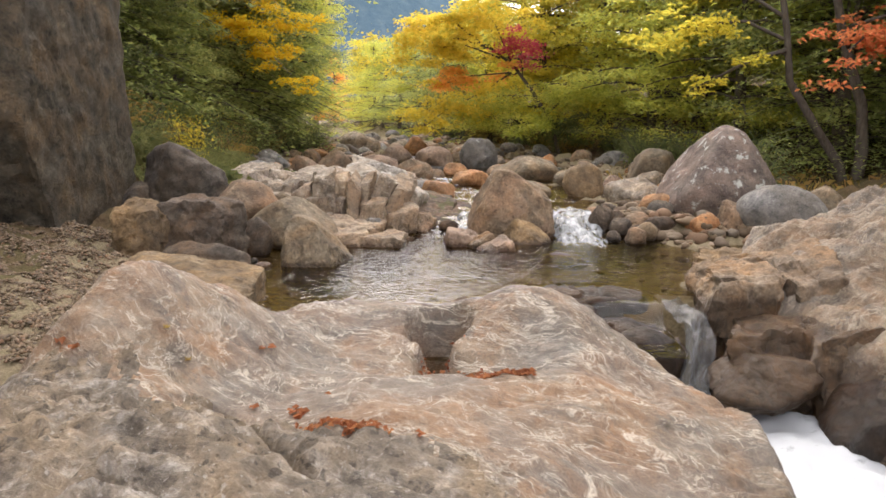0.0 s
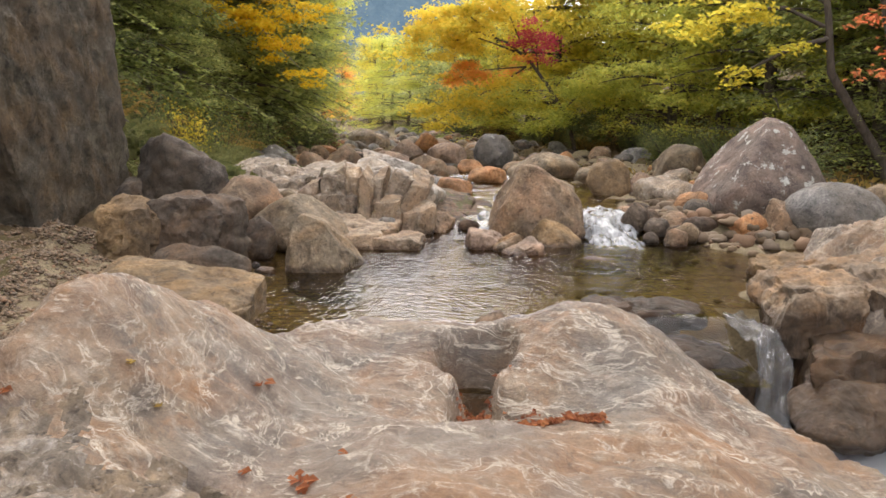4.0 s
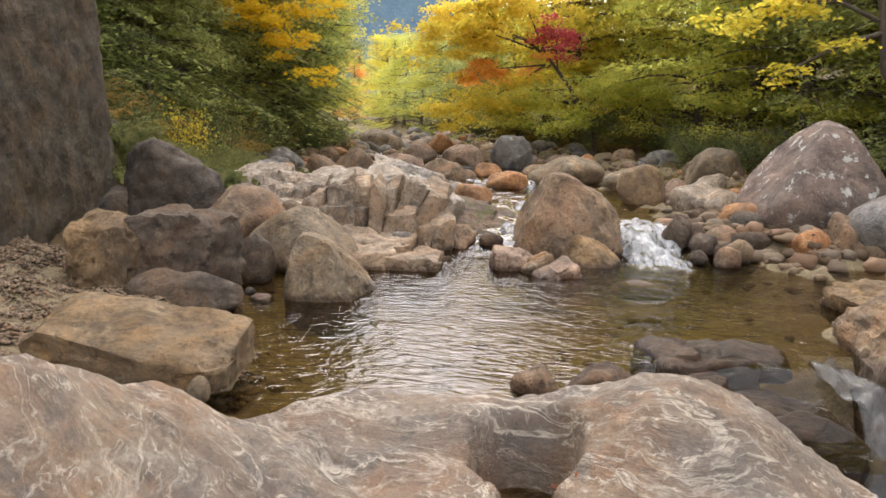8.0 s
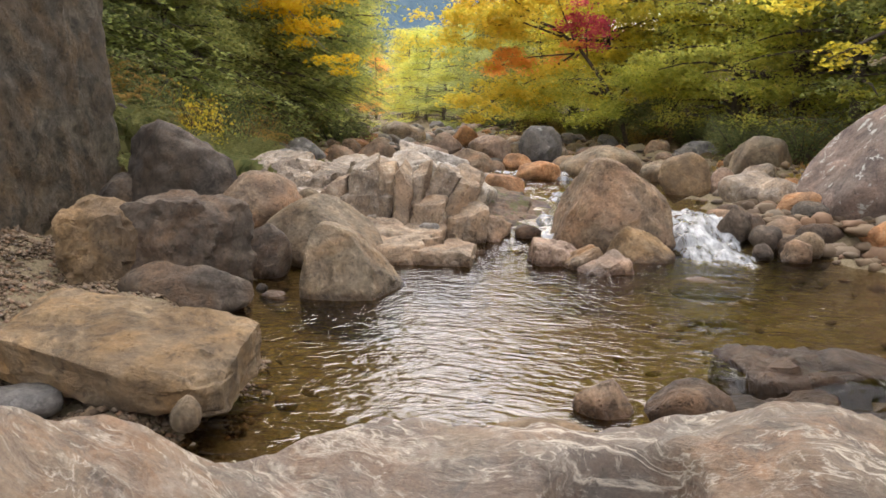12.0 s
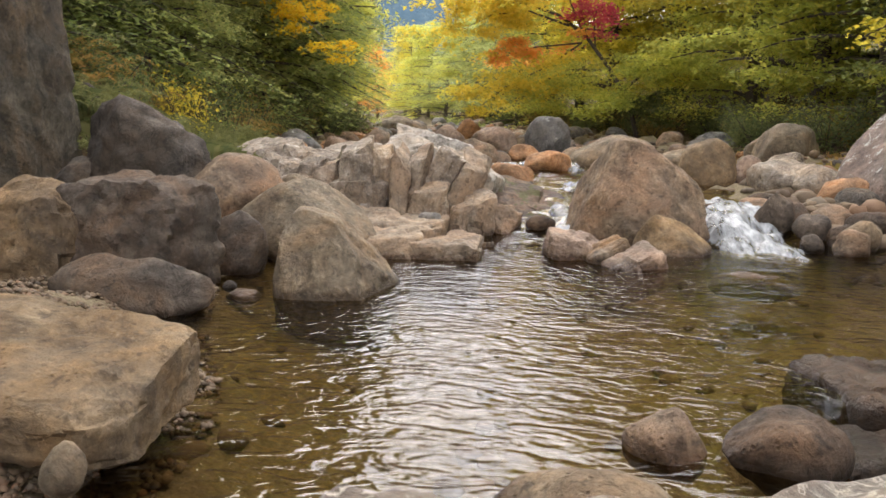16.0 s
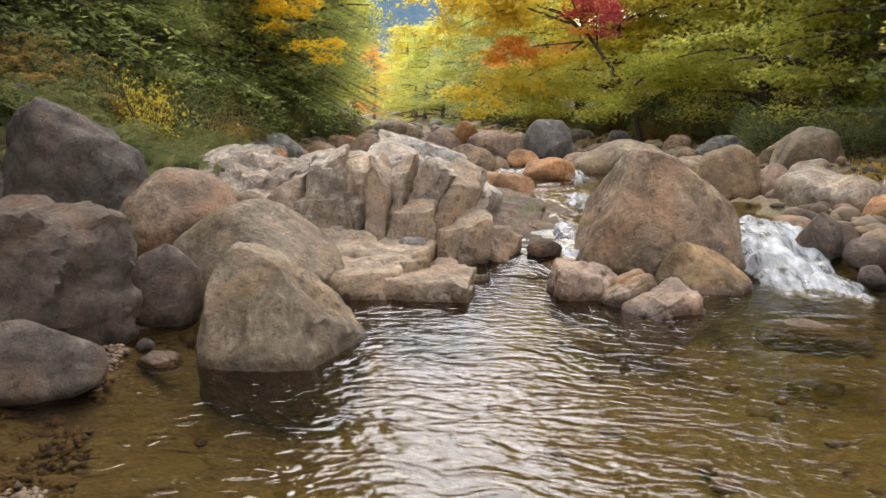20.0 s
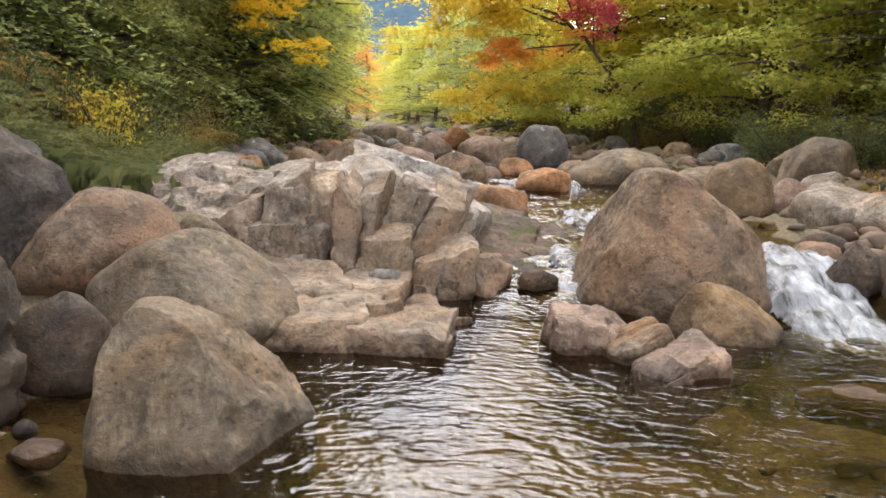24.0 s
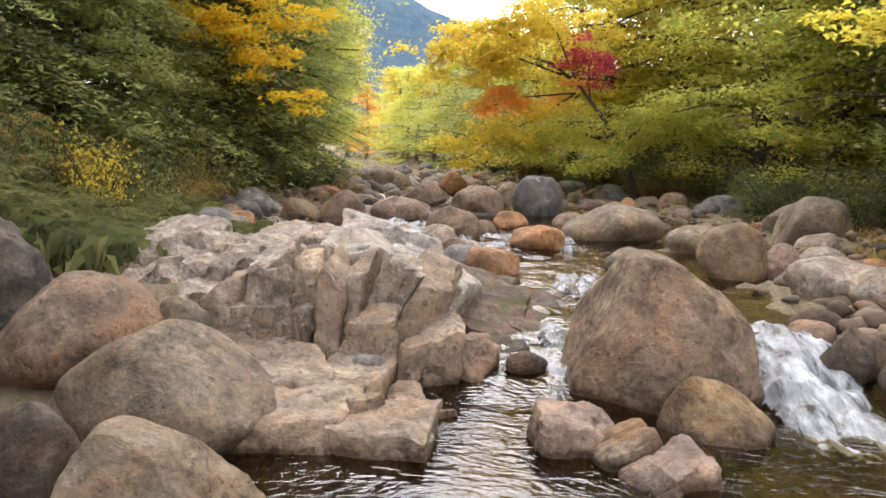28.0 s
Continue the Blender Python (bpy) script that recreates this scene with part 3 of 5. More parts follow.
# ---- bedrock ----
def slab_height(X, Y):
    g = lambda cx, cy, sx, sy: np.exp(-(((X - cx) / sx) ** 2) - ((Y - cy) / sy) ** 2)
    wob = grid_noise(X, Y, 0.8, 3, 5.0)
    z = 0.20 + 0.06 * wob
    z = z + 0.13 * np.exp(-(((Y - 6.12) / 0.30) ** 2)) * smooth(-0.7, -0.2, X) * smooth(2.0, 1.2, X)
    z = z + 0.50 * g(-0.90, 5.22, 0.44, 0.56) + 0.14 * g(-1.12, 5.0, 0.26, 0.38) + 0.12 * g(-0.55, 5.6, 0.3, 0.3) + 0.16 * g(1.25, 6.05, 0.45, 0.42)
    z = z - 0.12 * g(0.80, 5.45, 0.50, 0.20) - 0.05 * g(0.1, 5.2, 0.8, 0.3)
    hole = ((X - 0.555) / 0.185) ** 2 + ((Y - 5.91) / 0.175) ** 2
    slot = np.exp(-(((X - 0.56 - 0.10 * (5.7 - Y)) / (0.05 + 0.16 * np.clip(5.9 - Y, 0, 0.5))) ** 4)) * smooth(5.28, 5.5, Y) * smooth(5.95, 5.85, Y)
    z = z - 0.20 * slot - 0.06 * g(0.62, 5.40, 0.2, 0.10)
    z = np.where(hole < 2.2, z - (z + 0.30) * np.exp(-(hole**4)), z)
    z = z + 0.02 * np.exp(-(((Y - 5.18 - 0.10 * np.sin(1.7 * X)) / 0.14) ** 2)) * smooth(0.0, 0.6, X)
    z = z + 0.24 * smooth(4.6, 3.9, Y) * smooth(0.9, -0.4, X)
    z = z - 0.24 * smooth(1.1, 2.3, X) - 0.20 * smooth(5.4, 3.8, Y) * smooth(0.6, 2.2, X)
    ax, ay, bx, by = -0.36, 4.58, 0.26, 3.92
    t = np.clip(((X - ax) * (bx - ax) + (Y - ay) * (by - ay)) / ((bx - ax) ** 2 + (by - ay) ** 2), 0, 1)
    gap = np.hypot(X - ax - t * (bx - ax), Y - ay - t * (by - ay) + 0.03 * wob)
    z = z - 0.14 * np.exp(-((gap / 0.030) ** 2))
    z = z + grid_noise(X, Y, 2.6, 4, 1.0, 2.2) * 0.035 + grid_noise(X, Y, 7.0, 4, 4.0, 2.5) * 0.020 - 0.014 * np.abs(grid_noise(X, Y, 4.0, 4, 14.0, 2.2))
    rug = smooth(4.62, 4.34, Y + 0.12 * X + 0.1 * wob) * smooth(1.0, 0.2, X)
    z = z + rug * (0.09 * np.abs(grid_noise(X, Y, 2.4, 5, 21.0, 1.6)) + 0.05 * grid_noise(X, Y, 9.0, 4, 22.0, 1.5) - 0.03)
    edge = np.interp(Y, [-2, 3, 4, 5.04, 5.5, 5.87, 6.2, 6.6, 7], [2.0, 2.1, 2.15, 2.27, 2.32, 2.08, 1.92, 1.66, 1.3])
    z = z - 1.4 * smooth(-0.02, 0.42, X - edge + 0.05 * wob)
    rim = np.interp(X, [-4, -1.3, -0.6, -0.2, 0.6, 1.2, 1.7, 2.4], [5.2, 5.75, 5.85, 6.25, 6.36, 6.55, 6.60, 6.6])
    z = z - 1.0 * smooth(-0.05, 0.42, Y - rim + 0.06 * wob)
    z = z - 1.6 * smooth(-2.8, -3.5, X + 0.3 * wob) - 1.6 * smooth(-0.2, -0.9, Y + 0.3 * wob)
    z = z - 0.45 * smooth(-1.15, -2.1, X + 0.1 * wob) * smooth(4.3, 5.1, Y)
    return z


slab = new("bedrock_slab", sheet("bedrock_slab", spread(-3.6, 2.9, -1.8, 2.7, 0.022), spread(-1.0, 7.0, 3.2, 6.9, 0.022), slab_height, M_SLAB))
slab.data.materials.append(M_ROUGH)
mid = np.empty(len(slab.data.polygons) * 3)
slab.data.polygons.foreach_get("center", mid)
mid = mid.reshape(-1, 3)
coarse = mid[:, 1] + 0.12 * mid[:, 0] + 0.22 * grid_noise(mid[:, 0], mid[:, 1], 3.0, 6, 31.0) + 0.10 * np.clip(mid[:, 0] - 0.2, 0, 3) ** 0.5 * 3 < 4.50
slab.data.polygons.foreach_set("material_index", coarse.astype(np.int32))
tagged(slab, "broad water-worn bedrock slab banded grey, tan and rust", "bedrock")


def rbank_height(X, Y):
    wob = grid_noise(X, Y, 0.9, 4, 9.0)
    wall = np.interp(Y, [0, 4, 5.2, 6.1, 6.7, 7.3, 7.9, 8.6, 9.4, 10, 11], [3.3, 3.4, 3.5, 3.55, 3.50, 3.35, 3.15, 3.2, 3.4, 3.9, 4.6])
    d = X - wall + 0.06 * wob
    up = -0.12 + 0.40 * np.clip(d, 0, 2) + 0.15 * np.clip(Y - 7.2, 0, 2.4) + 0.12 * np.clip(d - 2, 0, 6)
    up = up + grid_noise(X, Y, 1.7, 4, 6.0, 1.6) * 0.14 - 0.07 * np.abs(grid_noise(X - Y, X + Y, 1.1, 4, 2.0, 3.2)) + grid_noise(X, Y, 6.0, 3, 2.0, 2.0) * 0.025
    strata = (0.75 * X - 0.55 * Y + 0.5 * wob) * 4.2
    up = up + 0.055 * (smooth(0.0, 0.22, strata - np.floor(strata)) - 0.7 * (strata - np.floor(strata)))
    joint = (0.5 * X + 0.8 * Y + 0.7 * wob) * 1.3
    up = up - 0.07 * np.exp(-(((joint - np.round(joint)) / 0.022) ** 2)) - 0.6 * smooth(9.7, 10.6, Y)
    up = up - 2.5 * smooth(1.0, 0.1, Y + 0.3 * wob) - 2.5 * smooth(7.9, 8.9, X + 0.4 * wob)
    return -1.1 + (up + 1.1) * smooth(-0.25, 0.22, d)


rbank = new("bank_bedrock", sheet("bank_bedrock", spread(2.6, 9.0, 2.6, 5.6, 0.03), spread(0.0, 10.8, 4.0, 10.8, 0.035), rbank_height, M_RBANK))
tagged(rbank, "sloping rust-brown bedrock bank with diagonal strata", "bedrock")

for n, (x, y, z0, z1, w, d, slope, m, lab) in enumerate((
        (3.04, 7.74, -0.75, 0.24, 0.66, 0.85, (0.10, 0.10), M_BANK, "squared pinkish bedrock block beside the chute"), (3.66, 7.70, -0.7, 0.32, 0.62, 0.9, (0.25, 0.10), M_BANK, "cracked pinkish bedrock block on the bank"),
        (3.42, 9.05, -0.3, 0.16, 0.62, 0.42, (0.10, 0.2), M_GOLD, "low golden bedrock ledge at the water's edge"), (3.92, 9.10, -0.3, 0.24, 0.55, 0.55, (0.15, 0.1), M_BANK, "low pale bedrock ledge at the water's edge"),
        (3.40, 8.55, -0.3, 0.26, 0.8, 0.5, (0.15, -0.1), M_BANK, "low cracked bedrock step on the bank"), (3.28, 7.08, -1.1, -0.06, 0.90, 0.7, (0.12, 0.1), M_BANK, "brown layered bedrock block beside the chute"), (3.75, 6.95, -1.0, 0.06, 0.8, 0.8, (0.3, 0.1), M_BANK, "rust-stained bedrock block above the plunge pool"))):
    b = part("block", crag(w, d, z1 - z0, 540 + n, slope, 0.12, 0.065, m, n=22, p=14.0, chips=4), rbank, lab)
    b.location, b.rotation_euler = (x, y + d * 0.4, z0), (0, 0.03, 0.15 * math.sin(n * 2.2))
boulder("hollowed_rock", 2.98, 6.72, -0.60, 0.84, 0.40, M_BANK, "rounded pinkish water-hollowed rock above the white water", 561, d=0.7, sink=0.1, p=9, planes=3, rough=0.07, sub=5, tight=(0.85, 1.0),
        cuts=((0.1, -0.8, 0.6, 0.55), (-0.8, -0.3, 0.5, 0.7), (0.6, -0.6, -0.3, 0.8)))
boulder("bank_boulder", 3.75, 6.30, -0.9, 0.9, 0.75, M_WET, "dark wet bulge of rock beside the white water", 562, d=0.8, p=9, sub=5, rough=0.06)
boulder("chute_rock", 2.10, 7.05, -0.5, 0.74, 0.42, M_WET, "dark wet rock under the chute", 15, d=0.6, p=10, category="boulder")

# chute and plunge pool below the slab
def chute_height(X, Y):
    s = smooth(7.75, 6.55, Y)
    return -0.06 - 0.60 * s - 0.05 * np.sin(X * 9) * s + grid_noise(X, Y, 8, 4, 1.0, 0.5) * 0.09


chute = new("chute_water", sheet("chute_water", np.arange(2.46, 2.70, 0.02), np.arange(6.2, 8.05, 0.025), chute_height, M_TRICKLE))
for q in chute.data.vertices:
    q.co.x -= 0.08 * float(smooth(7.7, 6.5, q.co.y)) - 0.05 * math.sin(7 * q.co.y)
tagged(chute, "thin white water sliding down a rock chute", "water", kind="structure")
froth = new("plunge_pool", sheet("plunge_pool", np.arange(1.9, 4.2, 0.05), np.arange(-0.6, 7.0, 0.05), lambda X, Y: -0.68 + grid_noise(X, Y, 3.5, 4, 7.0) * 0.06, M_FROTH))
tagged(froth, "bright white foaming water in the plunge pool", "water", kind="structure")

# ---- rocks round the pool ----
for n, (x, y, z1, w, d, slope, lab) in enumerate(((1.72, 7.90, 0.015, 0.72, 0.50, (0.02, 0.04), "broad dark wet bedrock lip with water sliding over"), (1.50, 7.40, -0.02, 0.5, 0.3, (0.05, 0.08), "dark wet rock at the pool's lip with water running over"), (2.12, 7.42, -0.14, 0.6, 0.4, (-0.1, 0.1), "dark wet step below the pool's lip"))):
    lip = new("lip_rock", crag(w, d, z1 + 0.6, 570 + n, slope, 0.10, 0.05, M_WET, p=9.0))
    lip.location, lip.rotation_euler = (x, y, -0.6), (0, 0, 0.18 * math.sin(2 * n + 1))
    tagged(lip, lab, "bedrock", "rocks of the pool's lip")
boulder("lip_boulder", 2.05, 7.80, -0.1, 0.56, 0.17, M_WET, "dark wet rust-tinged boulder on the pool's lip", 25, d=0.45, p=8)
boulder("wet_boulder", 0.64, 7.08, -0.06, 0.27, 0.20, M_BROWN, "small rounded brown boulder wet at its foot", 22)
boulder("wet_boulder", 1.00, 7.02, -0.06, 0.37, 0.22, M_WET, "small dark wet boulder at the pool's lip", 23)
boulder("submerged_rock", 0.42, 6.55, -0.1, 0.70, 0.22, M_TAN, "low brown rock shelf behind the slab", 24, d=0.4, p=11)

flat = new("flat_boulder", crag(1.24, 0.66, 0.26, 31, (-0.03, 0.10), 0.08, 0.025, M_OCHRE, n=26, p=5.0, chips=3))
flat.location, flat.rotation_euler = (-1.46, 6.88, 0.12), (0.0, 0.06, -0.05)
tagged(flat, "long flat-topped ochre boulder propped on pebbles", "boulder")
boulder("pebble", -0.96, 6.40, 0.13, 0.125, 0.13, M_TAN, "round tan pebble wedged under the flat boulder", 32, sub=3, category="pebble", sink=0.1)
boulder("pebble", -1.72, 6.45, 0.08, 0.34, 0.13, M_GREY, "grey stone under the flat boulder", 33, sub=3, category="pebble")
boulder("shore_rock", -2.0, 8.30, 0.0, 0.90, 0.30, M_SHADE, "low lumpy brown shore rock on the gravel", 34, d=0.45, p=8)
cliff = new("cliff_boulder", crag(2.4, 2.6, 4.6, 35, (0.1, 0.1), 0.05, 0.05, M_CLIFF, n=44, p=14.0, chips=7))
cliff.location, cliff.rotation_euler = (-5.18, 9.74, -0.3), (0, 0, 0.06)
tagged(cliff, "huge dark cliff-like boulder streaked with rust", "boulder")
boulder("grey_boulder", -4.9, 12.0, 0.4, 0.75, 1.05, M_DARK, "tall dark grey boulder behind the cliff", 36, p=10)
boulder("grey_boulder", -3.75, 10.45, 0.3, 0.58, 0.42, M_DARK, "dark grey rounded boulder", 37)
boulder("grey_boulder", -3.22, 10.45, 0.3, 1.22, 0.95, M_DARK, "large dark grey angular boulder on the bank", 38, d=0.9, p=13, planes=9, sub=5, rough=0.085)
for w, d, h, x, y, turn, seed, m, lab in (
        (0.66, 0.55, 0.78, -2.80, 8.80, 0.25, 39, M_GOLD, "rust-stained angular boulder at the edge of the gravel"),
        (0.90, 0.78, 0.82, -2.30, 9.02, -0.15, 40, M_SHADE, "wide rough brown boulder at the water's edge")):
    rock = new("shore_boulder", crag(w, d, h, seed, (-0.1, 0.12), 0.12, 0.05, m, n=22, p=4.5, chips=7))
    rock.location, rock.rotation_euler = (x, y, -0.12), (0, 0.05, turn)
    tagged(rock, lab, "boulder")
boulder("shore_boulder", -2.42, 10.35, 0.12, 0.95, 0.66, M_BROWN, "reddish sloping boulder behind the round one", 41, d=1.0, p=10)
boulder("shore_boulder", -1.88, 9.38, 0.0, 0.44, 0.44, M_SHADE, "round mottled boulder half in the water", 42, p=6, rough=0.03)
boulder("shore_boulder", -2.05, 9.0, 0.0, 0.26, 0.20, M_PALE, "small pale stone beside the round boulder", 48, sub=3)
boulder("round_boulder", -1.60, 9.92, 0.0, 1.10, 0.57, M_TAN, "big smooth tan boulder with grey-brown mottling", 43, d=0.95, p=9, planes=5, rough=0.022, sub=5, tight=(0.88, 1.0),
        cuts=((0.45, -0.2, 0.85, 0.72), (-0.85, 0, 0.5, 0.82), (0.9, -0.2, -0.3, 0.85), (-0.2, -0.9, 0.3, 0.85)), lean=(0, 0.30))
pool_rock = new("pool_boulder", crag(0.76, 0.70, 0.82, 44, (-0.36, 0.06), 0.08, 0.022, M_TAN, n=24, p=3.4, chips=4))
pool_rock.location, pool_rock.rotation_euler = (-1.05, 9.18, -0.36), (0, 0.04, 0.12)
for q in pool_rock.data.vertices:
    up = max(0.0, q.co.z - 0.34)
    q.co.x, q.co.y = q.co.x * (1 - 0.42 * up) - 0.12 * up, q.co.y * (1 - 0.4 * up)
tagged(pool_rock, "smooth tan boulder standing in the pool, wet at its foot", "boulder")
boulder("water_stone", -1.58, 8.88, -0.05, 0.22, 0.07, M_PINK, "flat pinkish stone awash near the shore", 45, sub=3, category="stone")
boulder("water_stone", -1.72, 9.05, -0.03, 0.10, 0.07, M_DARK, "small dark stone awash near the shore", 46, sub=3, category="stone")
boulder("water_stone", -2.0, 9.15, -0.03, 0.28, 0.09, M_BROWN, "small brown stone at the shore", 47, sub=3, category="stone")

# mid-stream boulder and the tan rocks before it
boulder("midstream_boulder", 1.15, 11.22, 0.0, 1.27, 0.91, M_BROWN, "great brown pyramid-shaped boulder standing mid-stream", 51, d=1.1, sink=0.12, p=11, planes=0, rough=0.035, sub=6,
        cuts=((-0.88, -0.12, 0.46, 0.57), (0.56, -0.05, 0.83, 0.58), (1.0, -0.1, 0.12, 0.84), (-0.12, -0.80, 0.58, 0.56), (0.62, -0.66, 0.42, 0.66), (-1.0, 0.0, -0.15, 0.88), (0.1, 0.75, 0.65, 0.6), (0.0, 0, 1, 0.66), (0.45, -0.9, -0.1, 0.74), (-0.55, -0.84, 0.05, 0.70), (0, 0, -1, 0.5)))
for n, (x, y, h, w, d, tilt, turn, slope, m, lab) in enumerate((
        (0.53, 10.38, 0.16, 0.44, 0.36, 0.05, 0.2, (-0.15, 0.2), M_PINK, "low pale pinkish rock at the foot of the big boulder"), (0.82, 10.30, 0.13, 0.30, 0.24, -0.25, 0.35, (0.3, 0.1), M_BANK, "pinkish wedge of rock leaning in the stream"),
        (0.97, 10.06, 0.08, 0.40, 0.24, -0.26, 0.45, (0.12, 0.2), M_PINK, "pale tan slanting rock half under water"))):
    tan = new("tan_rock", crag(w, d, h + 0.2, 590 + n, slope, 0.15, 0.035, m, p=8.0))
    tan.location, tan.rotation_euler = (x, y + 0.4 * d, -0.2), (0, tilt, turn)
    tagged(tan, lab, "rock", "rocks before the great boulder")
boulder("tan_rock", 1.34, 10.66, -0.03, 0.66, 0.33, M_GOLD, "brown-gold wedge-shaped rock wet at its foot", 55, p=14, rough=0.03, d=0.45, planes=2, sub=5, tight=(0.9, 1.0), cuts=((0.50, -0.25, 0.80, 0.52), (-0.75, -0.5, 0.45, 0.60), (-0.2, -0.75, 0.65, 0.58), (0.9, -0.4, 0.0, 0.85), (0, 0, -1, 0.5)))
boulder("dark_stone", 0.27, 11.58, 0.02, 0.29, 0.16, M_WET, "small square black wet stone in the rapid", 56, p=16, planes=7, sub=3, category="stone")
boulder("submerged_rock", 1.75, 9.9, -0.16, 0.6, 0.17, M_BROWN, "reddish rock just under the water", 57, d=0.4)

# bedrock outcrop and its ledge, split by joints into blocks
ledge = thing("bedrock_ledge", (-0.9, 10.5, 0), "low warm tan bedrock ledge cracked into flat blocks at the water", "bedrock")
for n, (x0, x1, y0, y1, top, back, turn) in enumerate((
        (-1.30, -0.69, 10.14, 10.75, 0.165, 0.20, 0.03), (-0.80, -0.24, 10.16, 10.68, 0.13, 0.15, -0.03), (-1.75, -0.92, 10.55, 11.35, 0.21, 0.27, 0.06), (-1.02, -0.58, 10.62, 11.30, 0.17, 0.20, -0.04),
        (-0.72, -0.50, 10.40, 10.62, 0.215, 0.20, 0.35), (-0.52, -0.26, 10.50, 10.86, 0.075, 0.08, -0.2), (-0.60, -0.34, 10.80, 11.15, 0.06, 0.08, 0.3), (-1.60, -1.15, 10.10, 10.50, 0.05, 0.12, 0.12), (-0.36, -0.16, 10.74, 10.92, 0.03, 0.03, 0.5))):
    w, d = x1 - x0, y1 - y0
    b = part("block", crag(w * 1.03, d * 1.03, (top + back) / 2 + 0.3, 400 + n, (0.05 * math.sin(n * 2.1), (back - top) / d), 0.08, 0.03, M_LEDGE, p=22.0, chips=4), ledge)
    b.location, b.rotation_euler = ((x0 + x1) / 2 + 0.9, (y0 + y1) / 2 - 10.5, -0.3), (0, 0, turn)
outcrop = thing("bedrock_outcrop", (-1.0, 11.9, 0.1), "craggy pale tan bedrock outcrop split into upright blocks", "bedrock")
for n, (x, y, z0, z1, w, d, tilt, slope, m) in enumerate((
        (-1.78, 11.32, 0.1, 0.66, 0.30, 0.60, -0.10, (0.8, 0.15), M_LEDGE), (-1.51, 11.28, 0.52, 0.82, 0.29, 0.5, 0.04, (0.25, 0.2), M_PALE), (-1.52, 11.22, 0.34, 0.52, 0.29, 0.45, 0.0, (0.0, 0.1), M_PALE), (-1.50, 11.18, 0.08, 0.34, 0.34, 0.45, -0.04, (-0.1, 0.1), M_PALE),
        (-1.31, 11.52, 0.2, 0.80, 0.20, 0.5, 0.0, (0.1, 0.1), M_LEDGE), (-1.29, 11.36, 0.1, 0.50, 0.17, 0.3, 0.03, (-0.2, 0.1), M_PALE), (-1.11, 11.34, 0.08, 0.84, 0.20, 0.5, 0.03, (0.2, 0.1), M_LEDGE), (-0.94, 11.46, 0.1, 0.80, 0.13, 0.5, 0.05, (0.3, 0.0), M_LEDGE),
        (-0.80, 11.28, 0.08, 0.44, 0.34, 0.4, 0.05, (0.15, 0.3), M_LEDGE), (-0.70, 11.52, 0.10, 0.92, 0.34, 0.55, 0.62, (0.0, 0.0), M_LEDGE), (-0.86, 11.72, 0.10, 0.82, 0.30, 0.6, 0.50, (0.0, 0.0), M_PALE),
        (-0.57, 11.24, -0.05, 0.35, 0.19, 0.4, 0.30, (0.5, 0.1), M_LEDGE), (-0.36, 11.34, 0.0, 0.44, 0.27, 0.5, 0.10, (-0.35, 0.1), M_LEDGE), (-0.13, 11.46, -0.05, 0.24, 0.26, 0.4, 0.15, (-0.3, 0.1), M_BROWN),
        # the last block is an added backing, shade-dark so the gaps look deep
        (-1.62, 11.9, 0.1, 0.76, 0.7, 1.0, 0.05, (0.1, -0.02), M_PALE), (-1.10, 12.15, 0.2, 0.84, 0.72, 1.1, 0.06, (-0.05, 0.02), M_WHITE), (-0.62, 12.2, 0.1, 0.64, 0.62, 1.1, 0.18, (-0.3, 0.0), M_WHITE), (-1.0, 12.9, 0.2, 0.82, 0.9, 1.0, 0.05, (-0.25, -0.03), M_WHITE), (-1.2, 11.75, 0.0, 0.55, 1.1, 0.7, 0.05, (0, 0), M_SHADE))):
    h = z1 - z0 + 0.25
    b = part("block", crag(w, d, h, 440 + n, slope, 0.13, 0.036, m, p=24.0, chips=5), outcrop)
    lean = -0.06 - 0.06 * math.sin(n * 3.1)
    b.location, b.rotation_euler = (x + 1.0 - 0.5 * h * math.sin(tilt) * 0.6, y + d * 0.42 - 11.9, z0 - 0.35), (lean, tilt, 0.22 * math.sin(n * 2.3))
mossy = thing("mossy_bedrock", (0.2, 12.3, 0), "low dark bedrock with moss and water trickling over it", "bedrock")
for n, (x, y, z1, w, d, tilt, slope) in enumerate(((-0.12, 12.95, 0.26, 0.70, 1.4, 0.08, (-0.15, 0.20)), (0.28, 13.1, 0.17, 0.62, 1.5, 0.08, (-0.15, 0.13)), (-0.30, 13.9, 0.36, 0.9, 1.0, 0.05, (-0.1, 0.0)), (0.08, 12.15, 0.10, 0.34, 0.35, 0.0, (0, 0.2)))):
    b = part("block", crag(w, d, z1 + 0.25, 480 + n, slope, 0.12, 0.045, M_MOSSY, p=20.0, chips=3), mossy)
    b.location, b.rotation_euler = (x - 0.2, y - 12.3, -0.25), (0, tilt, 0.3 * math.sin(n * 2.3))
